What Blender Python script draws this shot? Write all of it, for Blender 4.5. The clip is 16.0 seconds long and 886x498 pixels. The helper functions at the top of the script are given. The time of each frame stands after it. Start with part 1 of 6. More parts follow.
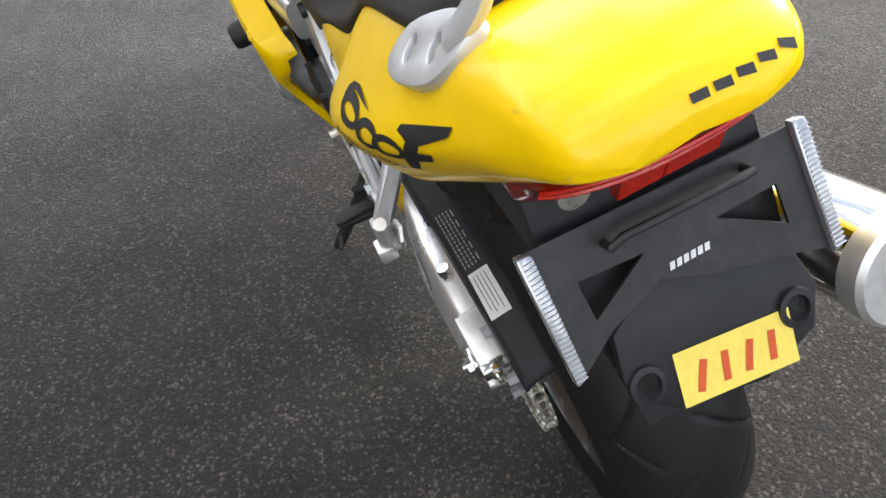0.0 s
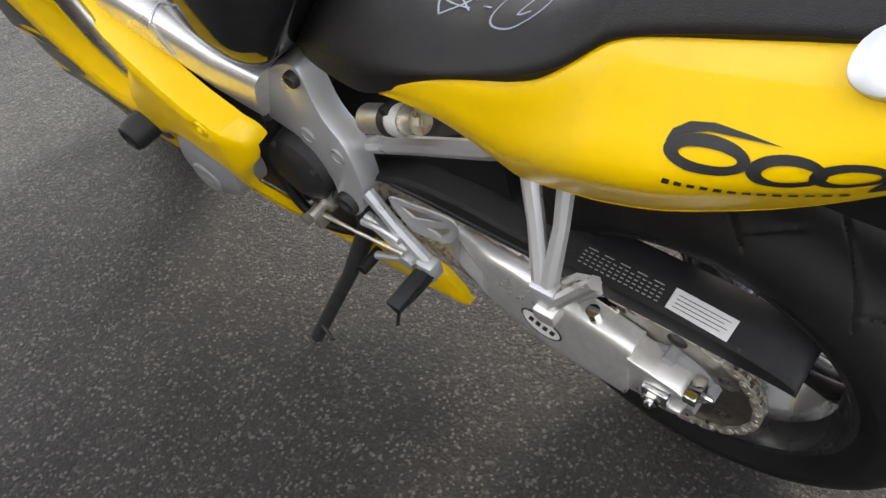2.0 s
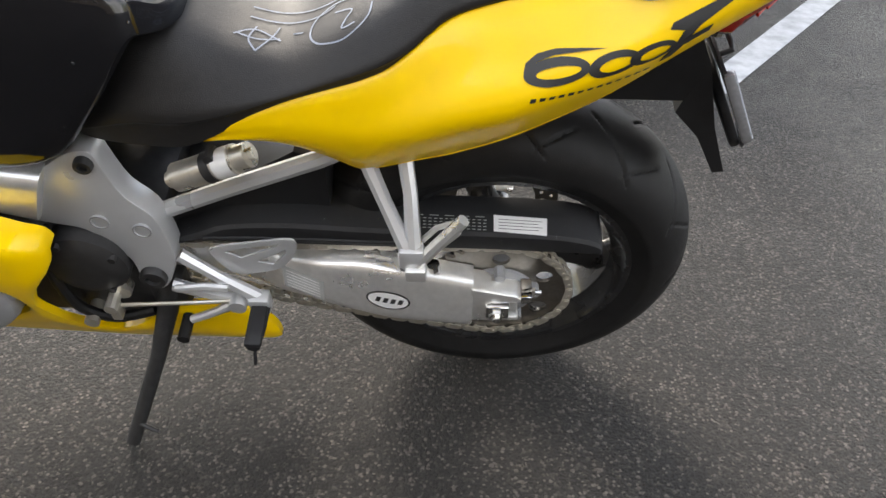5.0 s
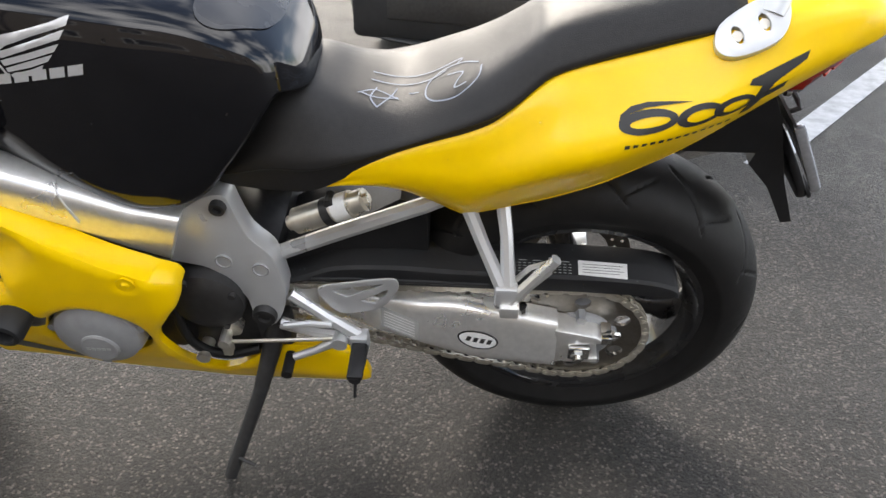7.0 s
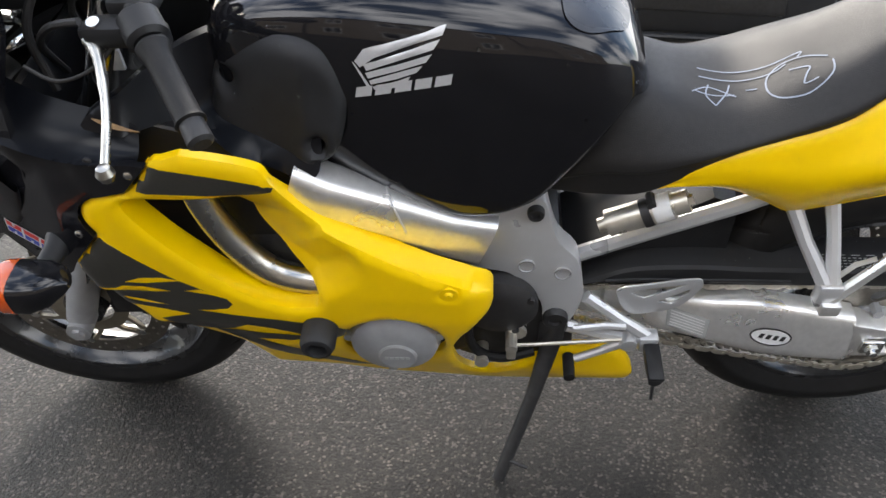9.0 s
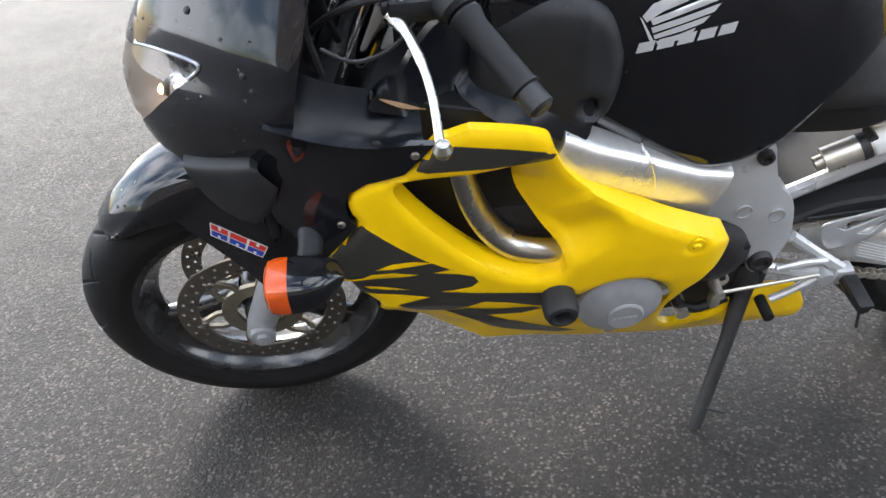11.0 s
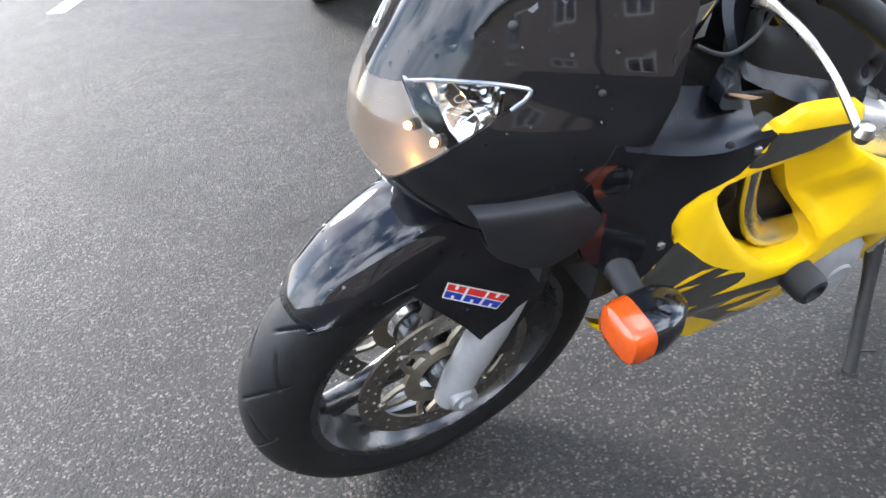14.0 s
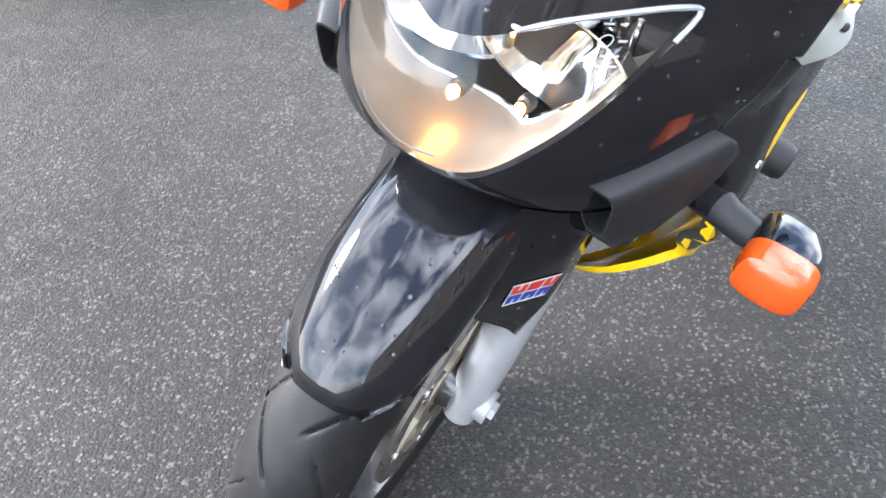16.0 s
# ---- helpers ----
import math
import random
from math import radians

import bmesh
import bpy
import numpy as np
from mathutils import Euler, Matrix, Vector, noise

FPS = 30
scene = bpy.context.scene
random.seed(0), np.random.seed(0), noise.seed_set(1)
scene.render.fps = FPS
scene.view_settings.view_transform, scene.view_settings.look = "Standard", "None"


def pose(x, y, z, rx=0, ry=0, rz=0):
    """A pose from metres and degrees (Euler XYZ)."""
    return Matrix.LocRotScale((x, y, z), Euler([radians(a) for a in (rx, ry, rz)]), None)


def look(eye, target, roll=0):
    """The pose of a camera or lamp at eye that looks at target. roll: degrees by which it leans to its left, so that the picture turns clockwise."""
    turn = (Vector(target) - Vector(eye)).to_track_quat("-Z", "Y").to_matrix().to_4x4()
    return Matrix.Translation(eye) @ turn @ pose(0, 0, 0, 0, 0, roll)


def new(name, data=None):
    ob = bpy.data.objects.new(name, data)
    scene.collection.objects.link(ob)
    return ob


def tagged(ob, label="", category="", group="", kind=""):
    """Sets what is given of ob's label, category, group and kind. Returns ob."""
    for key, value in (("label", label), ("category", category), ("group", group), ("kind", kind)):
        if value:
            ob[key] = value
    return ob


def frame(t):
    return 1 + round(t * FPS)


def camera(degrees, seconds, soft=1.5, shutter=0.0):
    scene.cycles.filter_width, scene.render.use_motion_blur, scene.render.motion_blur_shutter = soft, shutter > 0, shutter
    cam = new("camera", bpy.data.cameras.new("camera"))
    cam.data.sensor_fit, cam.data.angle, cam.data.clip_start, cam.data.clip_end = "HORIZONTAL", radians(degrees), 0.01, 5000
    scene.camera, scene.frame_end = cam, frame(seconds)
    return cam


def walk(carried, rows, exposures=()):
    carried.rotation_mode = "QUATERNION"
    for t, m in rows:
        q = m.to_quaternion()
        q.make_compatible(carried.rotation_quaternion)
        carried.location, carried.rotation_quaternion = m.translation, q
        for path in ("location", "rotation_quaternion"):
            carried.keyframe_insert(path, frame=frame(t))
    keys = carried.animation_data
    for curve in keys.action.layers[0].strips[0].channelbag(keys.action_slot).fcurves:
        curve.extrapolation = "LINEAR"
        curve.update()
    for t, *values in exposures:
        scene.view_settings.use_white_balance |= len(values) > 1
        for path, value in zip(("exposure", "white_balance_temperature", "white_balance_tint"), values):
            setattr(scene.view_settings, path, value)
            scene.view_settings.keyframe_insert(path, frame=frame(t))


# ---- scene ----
cam = camera(57.7, 16.0)
PATH = [
    (0, (1.4368, -0.1493, 1.1411), (0.0368, 0.1377, -0.1677), -3.8),
    (0.5, (1.4107, -0.2686, 1.1266), (0.0465, 0.1842, -0.1755), -2.4),
    (1, (1.2429, -0.3762, 1.1091), (-0.0533, 0.1949, -0.2152), -2.6),
    (1.5, (1.1149, -0.4654, 1.0897), (-0.1231, 0.1842, -0.2530), -4.1),
    (2, (1.0432, -0.5895, 1.1149), (-0.0281, 0.3626, -0.1900), -2.1),
    (2.5, (0.9773, -0.6758, 1.1033), (0.0611, 0.4237, -0.2046), -0.5),
    (3, (0.8522, -0.6612, 1.0946), (0.0514, 0.5769, -0.1648), -4.2),
    (3.5, (0.7591, -0.6767, 1.1043), (0.1183, 0.6971, -0.1047), -5.0),
    (4, (0.6913, -0.7940, 1.1043), (0.2443, 0.6816, -0.0717), -2.6),
    (4.5, (0.7465, -0.8813, 1.1082), (0.5129, 0.6525, -0.0562), 1.7),
    (4.7, (0.7931, -0.9007, 1.1120), (0.5856, 0.6341, -0.0553), 1.2),
    (6.8, (0.7737, -1.1033, 1.1276), (0.4751, 0.5138, 0.1008), -0.3),
    (7, (0.7213, -1.0810, 1.1169), (0.4159, 0.5614, 0.1319), 0.2),
    (7.5, (0.5924, -1.0190, 1.1276), (0.2026, 0.6166, 0.1619), -2.3),
    (8, (0.5245, -1.0170, 1.1431), (0.1144, 0.5972, 0.1503), -3.9),
    (8.5, (0.4072, -1.0607, 1.1460), (-0.0184, 0.5517, 0.1551), -1.8),
    (9, (0.2656, -1.1227, 1.1460), (-0.0630, 0.4838, 0.1125), -2.1),
    (9.5, (0.1532, -1.1789, 1.1450), (-0.2162, 0.3907, 0.0679), -3.6),
    (9.7, (0.0950, -1.1799, 1.1372), (-0.3209, 0.3655, 0.0417), -3.9),
    (11.8, (-0.3694, -1.2080, 1.1499), (-0.2530, 0.4314, 0.1222), -3.9),
    (12, (-0.4033, -1.2187, 1.1537), (-0.2666, 0.4276, 0.1396), -3.6),
    (12.5, (-0.5012, -1.1954, 1.1528), (-0.3936, 0.4683, 0.1629), -3.8),
    (13, (-0.6389, -1.1033, 1.1392), (-0.4780, 0.5313, 0.1086), -4.9),
    (13.5, (-0.7397, -1.0190, 1.1392), (-0.4644, 0.5643, 0.0543), -7.7),
    (14, (-0.8638, -0.9414, 1.1421), (-0.4295, 0.5904, 0.0359), -6.4),
    (14.5, (-0.9899, -0.8619, 1.1499), (-0.2327, 0.4974, -0.0068), -3.8),
    (15, (-1.0432, -0.7650, 1.1091), (-0.1319, 0.4460, -0.1008), -2.6),
    (15.5, (-1.0529, -0.5798, 1.0781), (-0.0688, 0.4479, -0.2395), -3.0),
    (16, (-1.0616, -0.4751, 1.0868), (-0.0553, 0.4877, -0.2627), -4.1),
]
EXPOSURES = [(0, 1.08, 6900, 10), (2.5, 1.26, 7050, 10), (9.5, 1.38, 6700, 10), (12, 1.9, 6250, 10), (14, 2.15, 6150, 10), (15.0, 2.7, 6150, 10), (16, 2.6, 6150, 10)]
walk(cam, [(t, look(eye, target, roll)) for t, eye, target, roll in PATH], EXPOSURES)

# ---------------------------------------------------------------- light
world = bpy.data.worlds.new("sky")
scene.world = world
world.use_nodes = True
SUN_EL, SUN_AZ = 32.0, -25.0
wn, wl = world.node_tree.nodes, world.node_tree.links
wn.clear()
w_out = wn.new("ShaderNodeOutputWorld")
w_bg = wn.new("ShaderNodeBackground")
w_sky = wn.new("ShaderNodeTexSky")
w_sky.sky_type, w_sky.sun_disc = "NISHITA", False
w_sky.sun_elevation, w_sky.sun_rotation = radians(SUN_EL), radians(SUN_AZ)
w_co = wn.new("ShaderNodeTexCoord")
w_noise = wn.new("ShaderNodeTexNoise")
w_noise.inputs["Scale"].default_value, w_noise.inputs["Detail"].default_value = 2.6, 7
w_noise.inputs["Roughness"].default_value = 0.55
w_ramp = wn.new("ShaderNodeValToRGB")
w_ramp.color_ramp.elements[0].position, w_ramp.color_ramp.elements[1].position = 0.44, 0.60
w_mix = wn.new("ShaderNodeMix")
w_mix.data_type = "RGBA"
w_mix.inputs[7].default_value = (12.5, 12.9, 13.9, 1)
wl.new(w_co.outputs["Generated"], w_noise.inputs["Vector"])
wl.new(w_noise.outputs["Fac"], w_ramp.inputs["Fac"])
wl.new(w_ramp.outputs["Color"], w_mix.inputs[0])
wl.new(w_sky.outputs["Color"], w_mix.inputs[6])
wl.new(w_mix.outputs[2], w_bg.inputs["Color"])
w_bg.inputs["Strength"].default_value = 0.135
wl.new(w_bg.outputs["Background"], w_out.inputs["Surface"])

sun = new("sun", bpy.data.lights.new("sun", "SUN"))
sun.data.energy, sun.data.angle, sun.data.color = 2.3, radians(20), (1.0, 0.95, 0.88)
az, el = radians(SUN_AZ), radians(SUN_EL)
sun_way = Vector((math.sin(az) * math.cos(el), math.cos(az) * math.cos(el), math.sin(el)))
sun.matrix_world = look(sun_way * 20, (0, 0, 0))


# ---------------------------------------------------------------- materials
def material(name, base, rough=0.5, metal=0.0, vary=0.12, grain=60.0, bump=0.0, bump_scale=300.0, coat=0.0,
             rough_vary=0.1, stain=0.0, stain_colour=(0.05, 0.04, 0.03), stain_scale=6.0, emit=0.0, alpha=1.0, glass=0.0, spec=0.5):
    m = bpy.data.materials.new(name)
    m.use_nodes = True
    n, l = m.node_tree.nodes, m.node_tree.links
    p = n["Principled BSDF"]
    p.inputs["Roughness"].default_value, p.inputs["Metallic"].default_value = rough, metal
    p.inputs["Coat Weight"].default_value, p.inputs["Coat Roughness"].default_value = coat, 0.04
    p.inputs["Specular IOR Level"].default_value = spec
    p.inputs["Transmission Weight"].default_value = glass
    co = n.new("ShaderNodeTexCoord")
    t1 = n.new("ShaderNodeTexNoise")
    t1.inputs["Scale"].default_value, t1.inputs["Detail"].default_value = grain, 4
    t2 = n.new("ShaderNodeTexNoise")
    t2.inputs["Scale"].default_value, t2.inputs["Detail"].default_value = stain_scale, 5
    l.new(co.outputs["Object"], t1.inputs["Vector"])
    l.new(co.outputs["Object"], t2.inputs["Vector"])
    hsv = n.new("ShaderNodeHueSaturation")
    hsv.inputs["Color"].default_value = (*base, 1)
    mr = n.new("ShaderNodeMapRange")
    mr.inputs["From Min"].default_value, mr.inputs["From Max"].default_value = 0.25, 0.75
    mr.inputs["To Min"].default_value, mr.inputs["To Max"].default_value = 1 - vary, 1 + vary
    l.new(t1.outputs["Fac"], mr.inputs["Value"])
    l.new(mr.outputs["Result"], hsv.inputs["Value"])
    colour = hsv.outputs["Color"]
    if stain:
        ramp = n.new("ShaderNodeMapRange")
        ramp.inputs["From Min"].default_value, ramp.inputs["From Max"].default_value = 0.48, 0.72
        ramp.inputs["To Max"].default_value = stain
        l.new(t2.outputs["Fac"], ramp.inputs["Value"])
        mx = n.new("ShaderNodeMix")
        mx.data_type = "RGBA"
        l.new(ramp.outputs["Result"], mx.inputs[0])
        l.new(colour, mx.inputs[6])
        mx.inputs[7].default_value = (*stain_colour, 1)
        colour = mx.outputs[2]
    l.new(colour, p.inputs["Base Color"])
    rr = n.new("ShaderNodeMapRange")
    rr.inputs["From Min"].default_value, rr.inputs["From Max"].default_value = 0.3, 0.7
    rr.inputs["To Min"].default_value, rr.inputs["To Max"].default_value = max(0.02, rough - rough_vary), min(1, rough + rough_vary)
    l.new(t2.outputs["Fac"], rr.inputs["Value"])
    l.new(rr.outputs["Result"], p.inputs["Roughness"])
    if bump:
        t3 = n.new("ShaderNodeTexNoise")
        t3.inputs["Scale"].default_value, t3.inputs["Detail"].default_value = bump_scale, 3
        l.new(co.outputs["Object"], t3.inputs["Vector"])
        b = n.new("ShaderNodeBump")
        b.inputs["Strength"].default_value, b.inputs["Distance"].default_value = bump, 0.001
        l.new(t3.outputs["Fac"], b.inputs["Height"])
        l.new(b.outputs["Normal"], p.inputs["Normal"])
    if emit:
        p.inputs["Emission Color"].default_value = (*base, 1)
        p.inputs["Emission Strength"].default_value = emit
    p.inputs["Alpha"].default_value = alpha
    return m


YELLOW = material("yellow_paint", (0.95, 0.61, 0.001), 0.36, vary=0.03, grain=25, coat=0.30, bump=0.02, bump_scale=140, rough_vary=0.06, stain=0.10, stain_colour=(0.70, 0.40, 0.002), stain_scale=14, spec=0.3)
BLACK = material("black_paint", (0.008, 0.008, 0.0095), 0.07, vary=0.2, grain=30, bump=0.012, bump_scale=60, rough_vary=0.03, stain=0.12, stain_colour=(0.012, 0.012, 0.013), stain_scale=9)
GRAPHITE = material("graphite_paint", (0.045, 0.043, 0.036), 0.35, 0.25, vary=0.12, grain=300, coat=0.6, rough_vary=0.06)
MATTE = material("matte_black_plastic", (0.015, 0.0153, 0.0165), 0.50, vary=0.2, grain=40, bump=0.25, bump_scale=900, stain=0.35, stain_colour=(0.030, 0.030, 0.032), stain_scale=7, spec=0.35)
RUBBER = material("tyre_rubber", (0.0125, 0.0123, 0.0125), 0.50, vary=0.25, grain=50, bump=0.3, bump_scale=500, stain=0.4, stain_colour=(0.018, 0.0175, 0.0165), stain_scale=12, spec=0.25)
VINYL = material("seat_vinyl", (0.018, 0.0172, 0.0170), 0.50, vary=0.15, grain=120, bump=0.5, bump_scale=700, stain=0.6, stain_colour=(0.031, 0.029, 0.026), stain_scale=5, spec=0.28)
ALU = material("painted_aluminium", (0.60, 0.605, 0.61), 0.33, 0.5, vary=0.06, grain=40, bump=0.1, bump_scale=500, stain=0.2, stain_colour=(0.2, 0.2, 0.2), stain_scale=10)
BARE = material("brushed_aluminium", (0.86, 0.85, 0.825), 0.33, 0.75, vary=0.07, grain=90, bump=0.12, bump_scale=260, stain=0.3, stain_colour=(0.52, 0.50, 0.44), stain_scale=12)
STEEL = material("zinc_steel", (0.62, 0.59, 0.52), 0.34, 0.75, vary=0.15, grain=60, stain=0.35, stain_colour=(0.25, 0.2, 0.13), stain_scale=30)
CHROME = material("polished_steel", (0.72, 0.72, 0.70), 0.12, 1.0, vary=0.03, grain=20, rough_vary=0.05)
GREY = material("grey_engine_paint", (0.33, 0.335, 0.34), 0.42, 0.25, vary=0.06, grain=60, bump=0.1, bump_scale=400, stain=0.2, stain_colour=(0.14, 0.14, 0.14), stain_scale=20)
DARK = material("dark_engine_metal", (0.026, 0.0255, 0.026), 0.5, 0.2, vary=0.3, grain=70, bump=0.2, bump_scale=300, stain=0.3, stain_colour=(0.035, 0.033, 0.03), stain_scale=15)
RIM = material("black_wheel_paint", (0.016, 0.016, 0.017), 0.26, vary=0.2, grain=40, coat=0.5, stain=0.3, stain_colour=(0.035, 0.032, 0.028), stain_scale=20)
DISC = material("brake_disc_steel", (0.26, 0.24, 0.21), 0.34, 0.9, vary=0.12, grain=150, bump=0.1, bump_scale=400, stain=0.4, stain_colour=(0.15, 0.12, 0.09), stain_scale=25)
GOLD = material("bronze_disc_carrier", (0.40, 0.36, 0.28), 0.38, 0.85, vary=0.12, grain=80, stain=0.3, stain_colour=(0.12, 0.10, 0.07), stain_scale=20)
WHITE = material("white_print", (0.72, 0.72, 0.71), 0.45, vary=0.04, grain=120)
SILVERPRINT = material("silver_print", (0.62, 0.62, 0.62), 0.35, 0.35, vary=0.04, grain=120)
INK = material("black_print", (0.02, 0.02, 0.02), 0.45, vary=0.1, grain=120)
RED = material("red_print", (0.62, 0.03, 0.025), 0.4, vary=0.05, grain=100)
BLUE = material("blue_print", (0.02, 0.045, 0.36), 0.4, vary=0.05, grain=100)
NOTE = material("yellow_paper_tape", (0.85, 0.66, 0.12), 0.7, vary=0.06, grain=90, bump=0.25, bump_scale=160)
CHALK = material("white_marker", (0.22, 0.25, 0.31), 0.7, vary=0.15, grain=200)
AMBER = material("amber_lens", (0.76, 0.105, 0.008), 0.14, vary=0.10, grain=90, coat=0.5, bump=0.5, bump_scale=260, glass=0.3)
REDLENS = material("red_lens", (0.26, 0.010, 0.005), 0.14, vary=0.15, grain=60, coat=0.5, stain=0.8, stain_colour=(0.07, 0.010, 0.006), stain_scale=22)
REDREFLEX = material("red_reflex_lens", (0.62, 0.020, 0.008), 0.25, vary=0.25, grain=500, coat=0.3, bump=0.5, bump_scale=420)
REFLECT = material("clear_reflector", (0.45, 0.46, 0.48), 0.18, 0.6, vary=0.12, grain=200, coat=0.5)
SMOKE = material("smoked_screen", (0.006, 0.006, 0.0065), 0.03, vary=0.1, grain=20, rough_vary=0.01)
GLASS = material("clear_lens", (1, 1, 1), 0.02, vary=0.0, rough_vary=0.01, glass=1.0)
PIPE = material("satin_steel_tube", (0.50, 0.49, 0.455), 0.26, 1.0, vary=0.06, grain=60, rough_vary=0.05)
BULB = material("lit_bulb", (1.0, 0.46, 0.10), 0.3, vary=0.0, emit=16.0)
REFLECTOR_LOW = material("smoky_reflector", (0.30, 0.275, 0.24), 0.34, 0.35, vary=0.06, grain=40)
SATIN = material("satin_black_paint", (0.0065, 0.0074, 0.0098), 0.22, vary=0.15, grain=40, bump=0.05, bump_scale=400, rough_vary=0.06, stain=0.2, stain_colour=(0.012, 0.012, 0.013), stain_scale=8, spec=0.22)
ROADPAINT = material("white_road_paint", (0.42, 0.43, 0.44), 0.6, vary=0.18, grain=30, bump=0.6, bump_scale=220, stain=0.5, stain_colour=(0.2, 0.2, 0.2), stain_scale=14)


PADMAT = material("smooth_tank_pad", (0.030, 0.031, 0.035), 0.32, vary=0.1, grain=80, stain=0.2, stain_colour=(0.05, 0.05, 0.055), stain_scale=9)
LABELGREY = material("faded_sticker", (0.42, 0.43, 0.42), 0.45, 0.3, vary=0.06, grain=150)
REDINK = material("red_marker_ink", (0.62, 0.09, 0.02), 0.6, vary=0.1, grain=200)
LEAF = material("dry_leaf_brown", (0.28, 0.17, 0.08), 0.7, vary=0.25, grain=120, bump=0.3, bump_scale=300)
WATER = material("clear_water", (1, 1, 1), 0.01, vary=0.0, rough_vary=0.005, glass=1.0)


def chip_material():
    m = material("stone_chip", (0.16, 0.145, 0.13), 0.6, vary=0.2, grain=400, spec=0.25)
    n, l = m.node_tree.nodes, m.node_tree.links
    p = n["Principled BSDF"]
    geo = n.new("ShaderNodeNewGeometry")
    ramp = n.new("ShaderNodeValToRGB")
    e = ramp.color_ramp.elements
    e[0].position, e[0].color = 0.0, (0.018, 0.0165, 0.015, 1)
    e[1].position, e[1].color = 1.0, (0.20, 0.18, 0.16, 1)
    k = e.new(0.55)
    k.color = (0.030, 0.026, 0.0225, 1)
    k = e.new(0.90)
    k.color = (0.050, 0.043, 0.037, 1)
    l.new(geo.outputs["Random Per Island"], ramp.inputs["Fac"])
    l.new(ramp.outputs["Color"], p.inputs["Base Color"])
    return m


CHIPS = chip_material()


def asphalt():
    m = bpy.data.materials.new("wet_asphalt")
    m.use_nodes = True
    n, l = m.node_tree.nodes, m.node_tree.links
    p = n["Principled BSDF"]
    co = n.new("ShaderNodeTexCoord")

    def tex(kind, scale, **k):
        t = n.new("ShaderNodeTex" + kind)
        t.inputs["Scale"].default_value = scale
        for a, v in k.items():
            t.inputs[a].default_value = v
        l.new(co.outputs["Object"], t.inputs["Vector"])
        return t

    stones = tex("Voronoi", 190.0)
    stones2 = tex("Voronoi", 125.0)
    fine = tex("Noise", 500.0, Detail=4)
    broad = tex("Noise", 1.6, Detail=5)
    mid = tex("Noise", 9.0, Detail=6)
    ramp = n.new("ShaderNodeValToRGB")
    e = ramp.color_ramp.elements
    e[0].position, e[0].color = 0.0, (0.0105, 0.0090, 0.0077, 1)
    e[1].position, e[1].color = 1.0, (0.12, 0.104, 0.090, 1)
    for pos, c in ((0.55, (0.0165, 0.0141, 0.0121, 1)), (0.86, (0.033, 0.0283, 0.0242, 1))):
        k = e.new(pos)
        k.color = c
    sep = n.new("ShaderNodeSeparateColor")
    l.new(stones.outputs["Color"], sep.inputs["Color"])
    l.new(sep.outputs["Red"], ramp.inputs["Fac"])
    ramp2 = n.new("ShaderNodeValToRGB")
    e = ramp2.color_ramp.elements
    e[0].position, e[0].color = 0.78, (0, 0, 0, 1)
    e[1].position, e[1].color = 0.97, (1, 1, 1, 1)
    sep2 = n.new("ShaderNodeSeparateColor")
    l.new(stones2.outputs["Color"], sep2.inputs["Color"])
    l.new(sep2.outputs["Green"], ramp2.inputs["Fac"])
    close = n.new("ShaderNodeMapRange")
    close.inputs["From Min"].default_value, close.inputs["From Max"].default_value = 0.45, 0.30
    l.new(stones2.outputs["Distance"], close.inputs["Value"])
    both = n.new("ShaderNodeMath")
    both.operation = "MULTIPLY"
    l.new(ramp2.outputs["Color"], both.inputs[0])
    l.new(close.outputs["Result"], both.inputs[1])
    mx = n.new("ShaderNodeMix")
    mx.data_type = "RGBA"
    l.new(both.outputs["Value"], mx.inputs[0])
    l.new(ramp.outputs["Color"], mx.inputs[6])
    mx.inputs[7].default_value = (0.14, 0.122, 0.106, 1)
    tint = n.new("ShaderNodeMapRange")
    tint.inputs["From Min"].default_value, tint.inputs["From Max"].default_value = 0.3, 0.7
    tint.inputs["To Min"].default_value, tint.inputs["To Max"].default_value = 0.70, 1.18
    l.new(mid.outputs["Fac"], tint.inputs["Value"])
    hsv = n.new("ShaderNodeHueSaturation")
    l.new(tint.outputs["Result"], hsv.inputs["Value"])
    l.new(mx.outputs[2], hsv.inputs["Color"])
    l.new(hsv.outputs["Color"], p.inputs["Base Color"])
    rough = n.new("ShaderNodeMapRange")
    rough.inputs["From Min"].default_value, rough.inputs["From Max"].default_value = 0.35, 0.65
    rough.inputs["To Min"].default_value, rough.inputs["To Max"].default_value = 0.36, 0.54
    p.inputs["Specular IOR Level"].default_value = 0.36
    l.new(broad.outputs["Fac"], rough.inputs["Value"])
    l.new(rough.outputs["Result"], p.inputs["Roughness"])
    add = n.new("ShaderNodeMath")
    add.operation = "MULTIPLY_ADD"
    l.new(stones.outputs["Distance"], add.inputs[0])
    add.inputs[1].default_value = -0.6
    l.new(fine.outputs["Fac"], add.inputs[2])
    add2 = n.new("ShaderNodeMath")
    add2.operation = "MULTIPLY_ADD"
    l.new(stones2.outputs["Distance"], add2.inputs[0])
    add2.inputs[1].default_value = -0.5
    l.new(add.outputs["Value"], add2.inputs[2])
    b = n.new("ShaderNodeBump")
    b.inputs["Strength"].default_value, b.inputs["Distance"].default_value = 1.0, 0.0070
    l.new(add2.outputs["Value"], b.inputs["Height"])
    l.new(b.outputs["Normal"], p.inputs["Normal"])
    return m


ASPHALT = asphalt()


